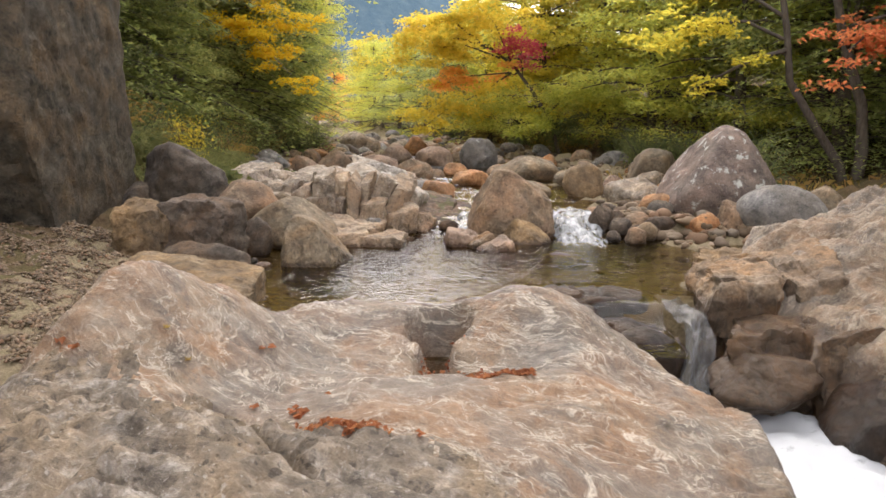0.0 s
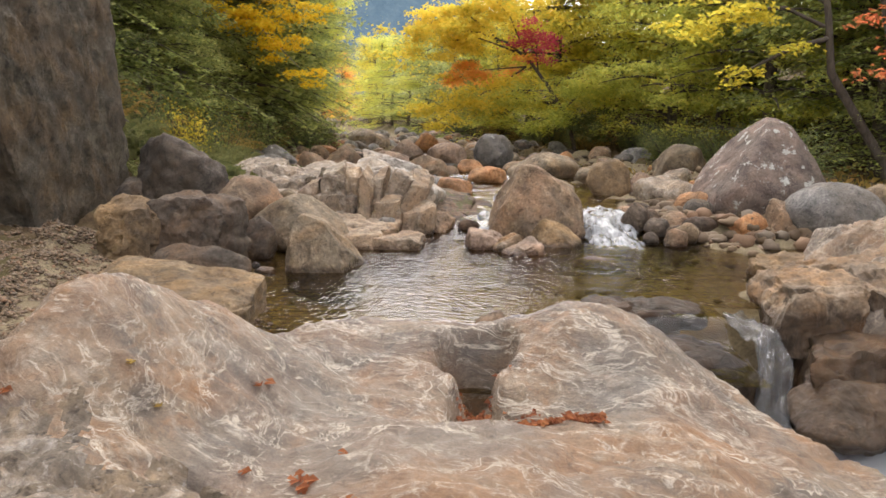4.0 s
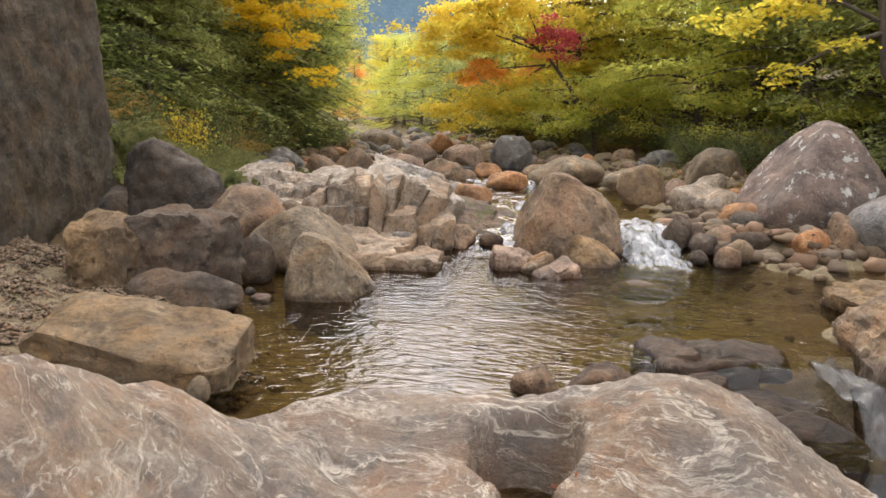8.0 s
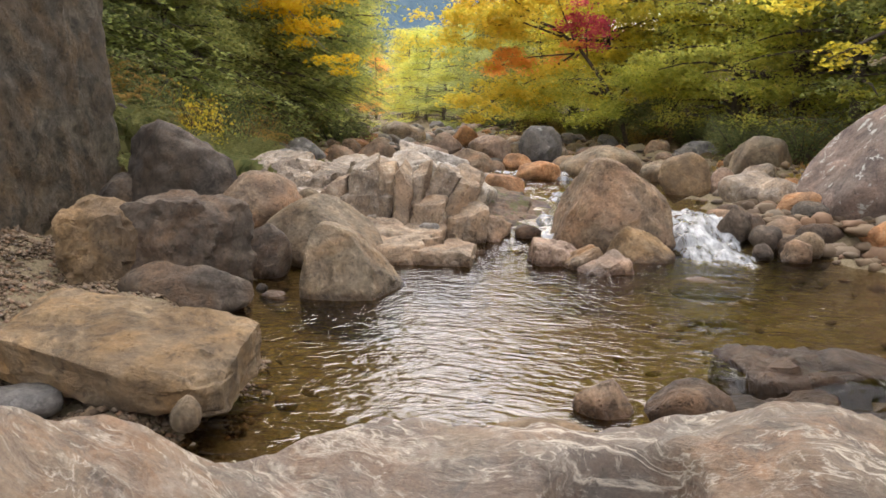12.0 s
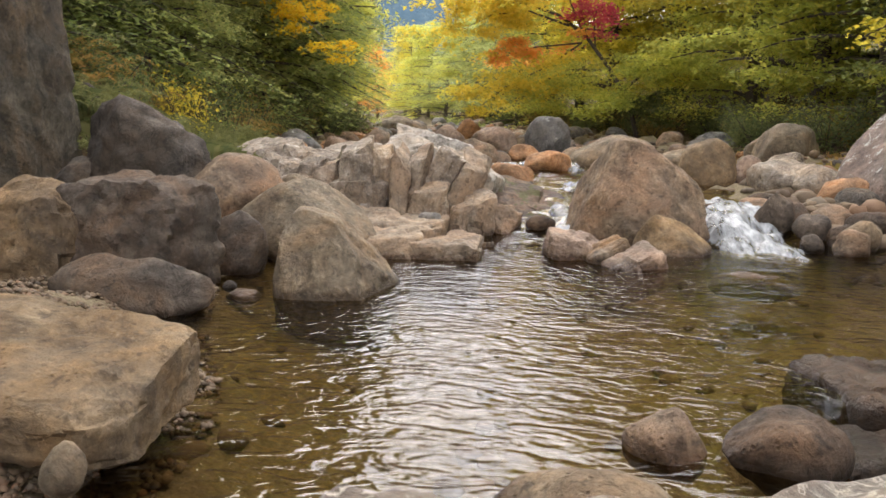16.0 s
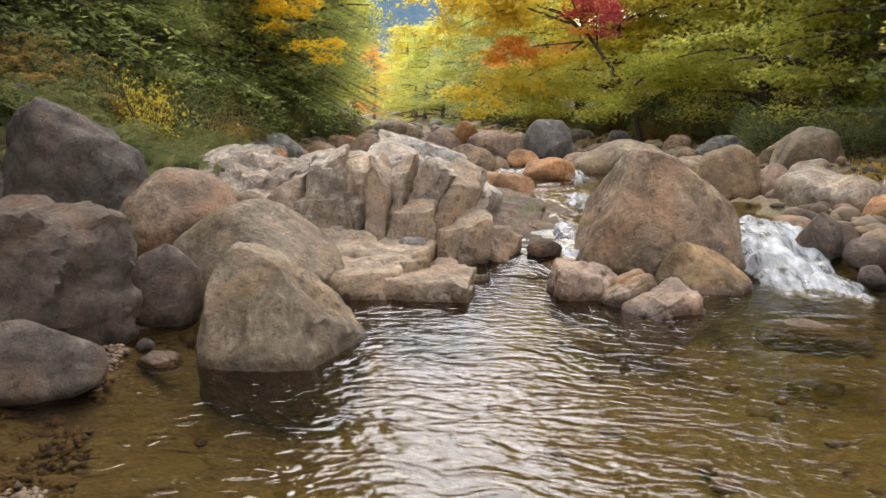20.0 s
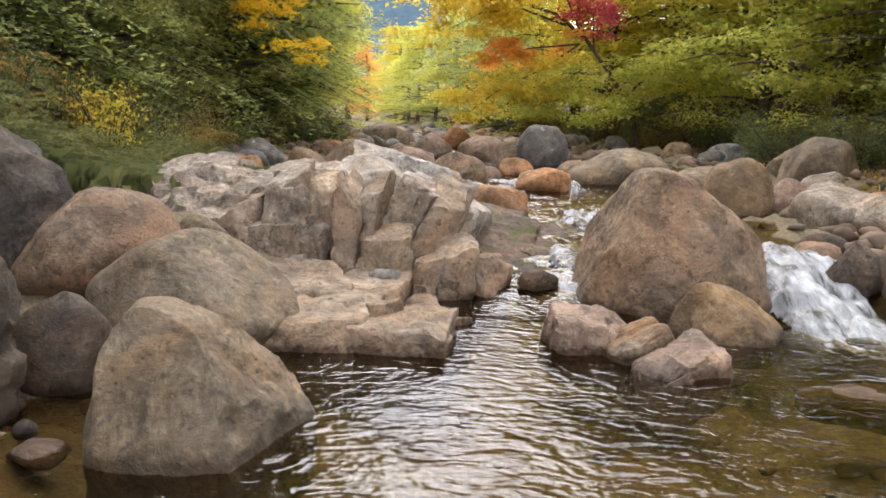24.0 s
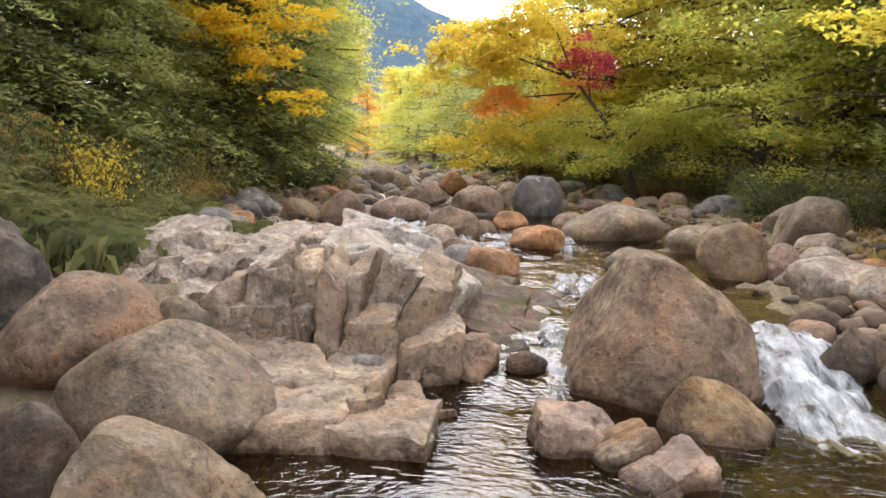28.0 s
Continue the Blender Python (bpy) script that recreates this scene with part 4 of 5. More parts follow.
for n, (x, y, z1, w, d, slope, lab) in enumerate(((-3.35, 13.0, 0.62, 0.95, 1.1, (0.1, 0.22), "pale rough bedrock hump below the grassy bank"), (-2.48, 12.55, 0.60, 0.75, 1.1, (-0.05, 0.22), "pale cracked bedrock hump beside the outcrop"), (-2.0, 13.4, 0.62, 1.2, 1.2, (-0.1, 0.1), "pale bedrock hump behind the outcrop"))):
    hump = thing("pale_bedrock", (x, y, 0), lab, "bedrock")
    for j, (dx, dy, s, up) in enumerate(((-0.22, 0.0, 0.62, 0.0), (0.25, 0.06, 0.60, 0.04), (0.0, 0.5, 1.0, 0.08), (0.1, -0.28, 0.7, -0.16))):
        b = part("block", crag(w * s, d * s, z1 + 0.3 + up, 500 + 7 * n + j, slope, 0.14, 0.06, M_PALE, p=22.0, chips=5), hump)
        b.location, b.rotation_euler = (dx * w, dy * d, -0.3), (-0.05, 0.08 * math.sin(n + j), 0.3 * math.sin(3 * n + 2 * j))
boulder("round_stone", -1.98, 11.0, 0.2, 0.34, 0.38, M_TAN, "round tan stone lodged against the outcrop", 104, p=6, rough=0.02, sub=3, category="stone")
boulder("round_stone", -0.74, 11.1, 0.15, 0.22, 0.09, M_GREY, "small grey stone on the ledge", 105, sub=3, category="stone")

# ---- boulders further up the stream ----
UP = "boulders in the stream bed"
for n, (x, y, z, w, h, m, lab) in enumerate((
        (-4.83, 19.3, 0.25, 0.95, 0.62, M_GREY, "grey boulder below the grassy bank"), (-3.92, 19.1, 0.22, 0.8, 0.5, M_BROWN, "dull brown boulder in the stream bed"),
        (-3.21, 19.4, 0.22, 0.95, 0.66, M_BROWN, "rounded brown boulder in the stream bed"), (-2.23, 20.2, 0.24, 1.25, 0.52, M_PINK, "low pinkish boulder in the stream bed"),
        (-2.05, 28.3, 0.4, 0.95, 0.72, M_ORANGE, "orange-tinged boulder far up the stream"), (-0.81, 21.6, 0.27, 1.15, 0.68, M_PINK, "pink rounded boulder in the stream bed"),
        (0.50, 21.8, 0.27, 1.12, 0.9, M_GREY, "dark grey round boulder in the stream bed"), (-0.93, 17.75, 0.2, 0.9, 0.54, M_BROWN, "purple-brown boulder beside a small rapid"),
        (-0.01, 19.2, 0.22, 0.64, 0.38, M_ORANGE, "rust-dark boulder beside a small rapid"), (0.41, 16.85, 0.18, 0.82, 0.4, M_ORANGE, "bright orange-brown boulder in the water"),
        (-0.14, 14.85, 0.14, 0.66, 0.33, M_ORANGE, "low orange-tan rock in the water"), (-0.75, 16.2, 0.2, 0.42, 0.24, M_BROWN, "small brown rock in the water"),
        (1.66, 18.1, 0.2, 1.58, 0.60, M_TAN, "broad grey-tan boulder in the stream bed"), (4.61, 22.6, 0.3, 1.0, 0.55, M_GREY, "grey boulder below the wooded bank"),
        (4.58, 17.5, 0.2, 1.25, 0.86, M_TAN, "large tan boulder below the wooded bank"), (2.63, 15.1, 0.15, 0.8, 0.7, M_GOLD, "golden-brown peaked boulder in the stream bed"),
        (3.19, 15.25, 0.15, 0.4, 0.46, M_PINK, "reddish stone beside the peaked boulder"), (3.34, 13.8, 0.12, 0.92, 0.5, M_PALE, "pale flat-topped boulder in the stream bed"),
        (2.73, 12.9, 0.1, 0.45, 0.2, M_WET, "dark wet stone above the cascade"), (2.48, 11.75, 0.0, 0.4, 0.42, M_WET, "black wet boulder in the cascade"),
        (2.71, 17.05, 0.2, 0.96, 0.4, M_TAN, "flat tan boulder in the stream bed"), (1.60, 15.0, 0.15, 0.85, 0.36, M_TAN, "tan boulder behind the great one"),
        (-2.27, 24.1, 0.33, 1.1, 0.64, M_PINK, "pink boulder far up the stream"), (-4.67, 30.2, 0.4, 1.9, 0.85, M_PALE, "pale broad rock at the bend of the stream"),
        (4.79, 18.9, 0.25, 1.1, 0.7, M_TAN, "tan boulder at the foot of the wooded bank"), (3.35, 14.5, 0.14, 0.8, 0.4, M_PINK, "pinkish boulder in the stream bed"))):
    boulder("stream_boulder", x, y, z, w, h, m, lab, 120 + n, p=(9, 22, 14, 28)[n % 4], group=UP, rough=0.045, planes=8 + n % 5)
boulder("lichen_boulder", 4.40, 12.3, 0.1, 1.84, 1.46, M_LICHEN, "huge purple-grey boulder blotched with pale lichen", 151, d=1.6, sub=5, p=8, planes=5, rough=0.025, tight=(0.9, 1.0),
        cuts=((-0.82, -0.1, 0.58, 0.55), (0.85, -0.1, 0.5, 0.82), (0, -0.8, 0.5, 0.8)))
boulder("grey_boulder", 4.85, 11.2, 0.0, 1.25, 0.76, M_GREY, "smooth blue-grey rounded boulder on the bedrock bank", 152, d=1.0, sub=5, p=6, planes=6, rough=0.02, tight=(0.88, 1.0))
boulder("stream_boulder", 3.82, 11.35, 0.0, 0.5, 0.36, M_ORANGE, "rounded orange-tan boulder by the pool", 153, group=UP)
boulder("stream_boulder", 4.24, 11.45, 0.0, 0.46, 0.52, M_BROWN, "rounded brown boulder by the pool", 154, group=UP)
boulder("stream_boulder", 3.30, 11.6, 0.0, 0.5, 0.28, M_WET, "dark wet boulder at the edge of the cascade", 155, group=UP)
boulder("stream_boulder", 3.0, 11.3, -0.05, 0.5, 0.24, M_WET, "dark wet boulder at the foot of the cascade", 156, group=UP)
boulder("stream_boulder", 3.5, 12.6, 0.1, 0.55, 0.36, M_BROWN, "brown rounded boulder above the cascade", 157, group=UP)
boulder("stream_boulder", 3.95, 13.0, 0.1, 0.5, 0.34, M_PINK, "pink rounded boulder above the cascade", 158, group=UP)
boulder("stream_boulder", 5.6, 11.9, 0.2, 0.8, 0.5, M_TAN, "tan boulder beside the smooth grey one", 159, group=UP)
boulder("stream_boulder", 6.4, 11.0, 0.3, 1.0, 0.5, M_BROWN, "brown boulder on the bedrock bank", 160, group=UP)

# smaller boulders filling the stream bed, from a few shapes
rng = np.random.default_rng(5)
shapes = [stone((1, 0.9, 0.75), 200 + i, p=(9, 14, 22, 28, 10, 24, 16)[i], planes=9, rough=0.045, sub=3, mat=None) for i in range(7)]
tints = (M_BROWN, M_TAN, M_GREY, M_PINK, M_ORANGE, M_GREY, M_PALE, M_DARK)
for me in shapes:
    me.materials.append(M_TAN)
for i in range(390):
    y = 12.4 + 30 * rng.random() ** 1.5 if i < 270 else 24 + 24 * rng.random()
    a, b = np.interp(y, CY, XL), np.interp(y, CY, XR)
    x = a - 0.9 + (b - a + 1.8) * rng.random()
    if 230 <= i < 270:
        y = 14.0 + 6.5 * rng.random()
        x = np.interp(y, CY, XL) - 1.3 + 1.2 * rng.random()
    if y < 18 and -0.4 < x < 2.6:
        continue
    s = rng.uniform(0.22, 0.62) * (1 + 0.012 * y)
    ob = new("stream_stone", shapes[i % 7])
    ob.location = (x, y, float(ground_z(np.array(x), np.array(y))) + 0.16 * s)
    ob.rotation_euler, ob.scale = (rng.uniform(-0.3, 0.3), rng.uniform(-0.3, 0.3), rng.uniform(0, 6.3)), (s, s, s * rng.uniform(0.8, 1.1))
    ob.material_slots[0].link = "OBJECT"
    ob.material_slots[0].material = tints[rng.integers(8)]
    tagged(ob, "rounded river stone lying in the stream bed", "stone", "stones in the stream bed")


def scatter(name, points, sizes, seed, mat, label, category, sub=1):
    """Many small stones in one mesh."""
    r = np.random.default_rng(seed)
    d, f = ico(sub)
    f = np.array(f)
    n = len(points)
    ax = np.stack([sizes * r.uniform(0.8, 1.3, n), sizes * r.uniform(0.7, 1.1, n), sizes * r.uniform(0.4, 0.8, n)], 1) / 2
    t = r.uniform(0, 6.3, n)
    base = d[None] * (1 + 0.22 * r.normal(size=(n, len(d), 1)).clip(-1, 1)) * ax[:, None]
    c, s = np.cos(t)[:, None], np.sin(t)[:, None]
    v = np.stack([base[..., 0] * c - base[..., 1] * s, base[..., 0] * s + base[..., 1] * c, base[..., 2]], -1) + points[:, None]
    faces = (f[None] + (np.arange(n) * len(d))[:, None, None]).reshape(-1, 3)
    ob = new(name, mesh_of(name, v.reshape(-1, 3), faces, mat))
    return tagged(ob, label, category, kind="stuff")


def strew(n, x0, x1, y0, y1, seed, keep, lift=0.0):
    r = np.random.default_rng(seed)
    x, y = r.uniform(x0, x1, n), r.uniform(y0, y1, n)
    ok = keep(x, y)
    x, y = x[ok], y[ok]
    return np.stack([x, y, ground_height(x, y) + lift], 1)


k = Mat("mixed_pebbles")
isl = k.n("NewGeometry").outputs["Random Per Island"]
pc = k.ramp(isl, [(0.0, (0.072, 0.050, 0.033)), (0.25, (0.132, 0.094, 0.058)), (0.5, (0.187, 0.132, 0.082)), (0.75, (0.121, 0.098, 0.074)), (0.9, (0.210, 0.122, 0.070)), (1.0, (0.253, 0.206, 0.152))])
M_PEB = k.done(k.principled(k.mix(0.3, pc, k.noise(k.where((1, 1, 1), (0, 0, 0), False), 40, 3), "OVERLAY"), 0.8, None, 0.3))
pts = strew(46000, -4.4, -0.9, 5.4, 9.3, 1, lambda x, y: x < np.interp(y, CY, XL) + 0.25)
scatter("gravel", pts, np.random.default_rng(2).uniform(0.013, 0.050, len(pts)), 3, M_PEB, "brown and grey river gravel on the beach", "gravel", sub=0)
pts = strew(170, -2.2, 3.6, 6.3, 11.2, 4, lambda x, y: (x > np.interp(y, CY, XL)) & (x < np.interp(y, CY, XR)))
scatter("bed_stones", pts, np.random.default_rng(5).uniform(0.04, 0.16, len(pts)), 6, M_PEB, "brown stones on the pool's bed", "stones", sub=1)
pts = strew(5200, -7, 7.5, 10.6, 40, 7, lambda x, y: (x > np.interp(y, CY, XL) - 1.4) & (x < np.interp(y, CY, XR) + 1.6) & ~((y < 18) & (x > -0.5) & (x < 2.6)))
scatter("cobbles", pts, np.random.default_rng(8).uniform(0.08, 0.26, len(pts)), 9, M_PEB, "rounded cobbles between the boulders", "stones", sub=1)

pts = strew(420, 2.9, 5.6, 10.9, 15.0, 17, lambda x, y: x > 2.7 + 0.1 * (y - 11), 0.03)
scatter("cobbles", pts, np.random.default_rng(18).uniform(0.10, 0.30, len(pts)), 19, M_PEB, "rounded wet cobbles beside the cascade", "stones", sub=2)
for n, (x, y, w, m) in enumerate(((2.05, 11.7, 0.22, M_WET), (2.52, 11.0, 0.20, M_WET), (2.70, 11.45, 0.34, M_WET), (1.95, 12.2, 0.35, M_WET), (2.80, 10.85, 0.28, M_BROWN), (2.66, 11.95, 0.40, M_WET), (2.96, 11.15, 0.34, M_TAN), (3.0, 11.8, 0.42, M_BROWN), (2.5, 12.5, 0.38, M_BROWN),)):
    boulder("cascade_stone", x, y, 0.0, w, w * 0.75, m, "small dark wet stone in the rushing water", 300 + n, sub=3, category="stone", group="stones in the cascades")
# cascades either side of the great boulder
def casc(x0, x1, y0, y1, top, low):
    def h(X, Y):
        s = smooth(y0, y1, Y)
        return low + (top - low) * (s + 0.10 * np.sin(s * 19) * (1 - s)) + grid_noise(X, Y, 3.5, 3, x0, 0.6) * 0.08 + grid_noise(X, Y, 8.0, 3, x0 + 5, 0.7) * 0.035 - 0.16 * (1 - smooth(0, 0.28, np.minimum(X - x0, x1 - X))) - 0.10 * (1 - smooth(0, 0.4, Y - y0 + 0.45))
    return np.arange(x0, x1, 0.025), np.arange(y0 - 0.45, y1 + 0.3, 0.025), h


for nm, args, m in (("cascade", (1.62, 2.62, 10.75, 12.3, 0.24, 0.01), M_FOAM), ("cascade", (0.2, 0.85, 11.1, 12.4, 0.16, 0.0), M_WAKE), ("riffle", (-3.0, -1.3, 18.4, 19.3, 0.33, 0.29), M_FOAM_THIN), ("riffle", (0.3, 1.3, 13.9, 14.6, 0.21, 0.17), M_FOAM_THIN), ("riffle", (-1.2, 1.2, 16.9, 17.9, 0.29, 0.24), M_FOAM_THIN)):
    xs, ys, hf = casc(*args)
    me = sheet(nm, xs, ys, hf, m)
    wb = bmesh.new()
    wb.from_mesh(me)
    bmesh.ops.delete(wb, geom=[f for f in wb.faces if f.calc_center_median().z < float(level(f.calc_center_median().y)) - 0.012], context="FACES")
    wb.to_mesh(me)
    wb.free()
    tagged(new(nm, me), "white water tumbling between boulders", "water", kind="structure")


# ---- trees ----
def broadleaf(seed, height, reach, count, leaf, low=0.6, lean=0.0):
    """Meshes of a broadleaf tree: trunk with limbs, and a crown of layered sprays of leaves."""
    r = np.random.default_rng(seed)
    trunk = [(lean * t * height + 0.15 * math.sin(4 * t + seed), 0.12 * math.sin(3 * t + seed * 2), height * t - 0.4) for t in np.linspace(0, 1, 9)]
    rad = 0.022 * height
    pieces = [tube(trunk, [rad * (1 - 0.85 * t) + 0.01 for t in np.linspace(0, 1, 9)], 9)]
    pts = []
    limbs = int(26 + 2 * height)
    for i in range(limbs):
        t = (i + r.random()) / limbs
        z = low + (height - low) * t
        a = r.uniform(0, 2 * np.pi)
        ln = reach * (0.55 + 0.45 * math.sin(math.pi * min(1, 0.25 + 0.75 * t))) * r.uniform(0.7, 1.1) * (1.05 - 0.45 * t)
        j = (z + 0.4) / height * 8
        k0 = min(int(j), 7)
        base = np.array(trunk[k0]) * (1 - j + k0) + np.array(trunk[k0 + 1]) * (j - k0)
        rise = r.uniform(0.0, 0.45) * ln
        path = [base + np.array((math.cos(a) * ln * s + 0.1 * math.sin(5 * s + i), math.sin(a) * ln * s + 0.1 * math.cos(4 * s + i), rise * s - 0.28 * ln * s**2.2)) for s in np.linspace(0, 1, 5)]
        pieces.append(tube([tuple(q) for q in path], [rad * 0.32 * (1 - 0.85 * s) * (1.1 - 0.6 * t) + 0.004 for s in np.linspace(0, 1, 5)], 5))
        for _ in range(5):
            s = r.uniform(0.3, 1.05)
            c = path[0] + (path[-1] - path[0]) * s + np.array((0, 0, 0.12 * ln * s * (1 - s)))
            c = c + r.normal(size=3) * np.array((0.28, 0.28, 0.10)) * ln * 0.5
            m = int(count / (limbs * 5) * r.uniform(0.5, 1.5))
            q = r.normal(size=(m, 3)) * np.array((0.36, 0.36, 0.09)) * (0.6 + 0.14 * reach)
            q[:, 2] -= 0.22 * (q[:, 0] ** 2 + q[:, 1] ** 2)
            pts.append(c + q)
    v, f = join([([Vector(x) for x in a], b) for a, b in pieces])
    lv, lf = leaves(np.concatenate(pts), leaf, r, 0.5, 0.62, 0.15, True)
    return mesh_of("trunk", [tuple(x) for x in v], f, M_BARK), mesh_of("crown", lv, lf, L_GREEN, False)


def conifer(seed, height, reach, leaf=0.125):
    """Meshes of a hemlock: straight trunk, drooping boughs, flat sprays of needles."""
    r = np.random.default_rng(seed)
    pieces = [tube([(0, 0, height * t - 0.4) for t in np.linspace(0, 1, 6)], [0.018 * height * (1 - t) + 0.01 for t in np.linspace(0, 1, 6)], 8)]
    pts = []
    z = 0.5
    while z < height * 0.97:
        for _ in range(6):
            a, t = r.uniform(0, 6.3), z / height
            ln = reach * (1 - t) ** 0.75 * r.uniform(0.65, 1.1) + 0.15
            end = np.array((math.cos(a) * ln, math.sin(a) * ln, -0.25 * ln + r.uniform(-0.1, 0.15)))
            path = [(end[0] * s, end[1] * s, z + end[2] * s**1.6 + 0.06 * ln * math.sin(3.1 * s)) for s in (0, 0.33, 0.66, 1)]
            pieces.append(tube(path, [0.02 + 0.006 * ln, 0.015, 0.01, 0.004], 4))
            m = int(70 * ln)
            s = r.uniform(0.12, 1.0, m)
            side = r.normal(size=m) * 0.24 * ln * (1.1 - s * 0.7)
            pts.append(np.stack([end[0] * s - math.sin(a) * side, end[1] * s + math.cos(a) * side, z + end[2] * s**1.6 + 0.06 * ln * np.sin(3.1 * s) - 0.35 * np.abs(side) ** 1.3 + r.normal(size=m) * 0.03], 1))
        z += 0.30 + 0.012 * z
    v, f = join([([Vector(x) for x in a], b) for a, b in pieces])
    lv, lf = leaves(np.concatenate(pts), leaf, r, 0.25, 0.5, 0.05, True)
    return mesh_of("trunk", [tuple(x) for x in v], f, M_BARK), mesh_of("crown", lv, lf, L_FIR, False)


BROAD = [broadleaf(1, 11, 3.4, 33000, 0.13, 1.1), broadleaf(2, 13, 3.8, 36000, 0.135, 1.3), broadleaf(3, 9, 3.0, 29000, 0.115, 0.8), broadleaf(4, 6, 2.4, 23000, 0.09, 0.2)]
FIRS = [conifer(11, 13, 3.2), conifer(12, 16, 3.6), conifer(13, 9, 2.6)]


def plant(name, meshes, x, y, scale, turn, mat, label, category, group=""):
    z = float(ground_z(np.array(float(x)), np.array(float(y))))
    ob = thing(name, (x, y, z), label, category, group, turn=turn)
    ob.scale = (scale, scale, scale)
    for n, me in zip(("trunk", "crown"), meshes):
        o = part(n, me, ob)
        if n == "crown":
            o.material_slots[0].link = "OBJECT"
            o.material_slots[0].material = mat
    return ob


TR = "trees along the river"
# "s" trees: leaf colour darkened to stand for the forest's shade on them
LOOK = {"g": (L_GREEN, "green"), "l": (L_LIME, "yellow-green"), "y": (L_YELLOW, "yellow"), "o": (L_ORANGE, "orange"), "d": (L_GOLD, "golden"), "s": (L_SHRUB, "shade-dulled green")}
for i, (x, y, s, kind, c) in enumerate((
        (10.6, 13.5, 0.9, 3, "g"), (11.5, 15.5, 1.0, 0, "g"), (8.6, 19.3, 0.9, 0, "g"), (7.4, 20.8, 0.9, 2, "l"), (9.5, 21, 1.1, 1, "g"), (6.9, 23.5, 0.95, 0, "l"), (6.2, 26, 0.9, 2, "l"),
        (8.8, 26, 1.1, 1, "l"), (4.9, 29.8, 1.1, 0, "y"), (5.4, 33, 1.25, 1, "l"), (2.9, 32.0, 0.95, 0, "y"), (2.2, 38, 1.0, 0, "l"),
        (0.6, 36.5, 1.0, 3, "l"), (-0.6, 40, 1.05, 3, "g"), (0.8, 44, 0.9, 2, "l"), (-2.0, 45, 1.0, 3, "g"), (-3.4, 49, 1.1, 3, "g"), (-1.0, 52, 0.9, 2, "l"), (-4.6, 54, 1.2, 3, "l"), (-6.4, 58, 1.2, 3, "g"), (-3.6, 60, 0.75, 0, "l"), (-8.6, 64, 1.3, 3, "l"), (-10.6, 70, 1.4, 3, "l"), (-12.4, 77, 1.5, 3, "y"), (-14.5, 86, 1.7, 3, "l"),
        (11, 18, 1.1, 1, "g"), (12, 23, 1.2, 1, "l"), (9, 34, 1.2, 1, "y"), (11.5, 9, 1.1, 0, "g"), (10.5, 5, 1.1, 0, "g"),
        (-9.8, 29.5, 1.35, 1, "l"), (-8.6, 25.0, 1.3, 1, "g"), (-7.6, 28, 0.95, 2, "g"), (7.6, 30, 1.1, 1, "l"), (6.0, 37, 1.1, 1, "y"), (6.8, 42, 1.25, 1, "l"), (-9.4, 33, 1.15, 0, "l"), (-9.8, 37, 1.15, 2, "l"), (-10.2, 40, 1.2, 3, "l"), (-12.4, 43, 1.1, 0, "l"), (-13.2, 47, 1.4, 3, "y"), (-14.4, 51, 1.1, 0, "l"), (-16.2, 56, 1.4, 3, "l"), (-19, 62, 1.1, 1, "l"), (-21, 69, 1.5, 3, "y"), (-24, 76, 1.2, 0, "l"), (-19.5, 92, 1.0, 2, "o"), (-24, 100, 1.4, 1, "y"),
        (-6.9, 17.4, 0.7, 3, "g"), (-8.4, 23.6, 1.15, 2, "g"), (-6.9, 13.4, 0.7, 3, "s"), (-7.2, 19.2, 0.75, 3, "g"), (-7.0, 11.6, 0.7, 3, "s"), (-7.9, 16.4, 0.9, 2, "s"))):
    mat, word = LOOK[c]
    plant("broadleaf_tree", BROAD[kind], x, y, s, i * 2.4, mat, f"{word} autumn broadleaf tree on the river bank", "tree", TR)
for i, (x, y, s, kind) in enumerate(((-9.0, 22.2, 1.2, 1), (-8.4, 24.5, 1.2, 1), (-8.2, 29.5, 1.1, 1), (-8.6, 14.2, 1.1, 1), (-8.4, 12.5, 0.9, 0), (-7.8, 15.6, 0.9, 0), (-8.2, 18.6, 1.0, 1), (-7.4, 26.8, 0.95, 0), (-9.0, 16, 1.0, 1), (-9.5, 21, 1.0, 1), (-8.0, 9.5, 1.0, 1), (-9.0, 27, 1.1, 1), (-9.0, 19.6, 1.0, 0), (-7.8, 25.2, 1.1, 0),
        (-6.6, 6.0, 1.0, 0), (-7.5, 2.0, 1.1, 1), (-11, 12, 1.2, 1), (10.5, 24, 1.1, 1), (13, 18, 1.2, 1), (-1.6, 46.5, 0.75, 2), (-6.0, 66, 0.8, 0), (-16, 99, 1.2, 2), (8.4, 17.6, 0.8, 0))):
    plant("hemlock_tree", FIRS[kind], x, y, s, i * 1.9, L_FIR, "dark green hemlock with drooping boughs", "tree", TR)


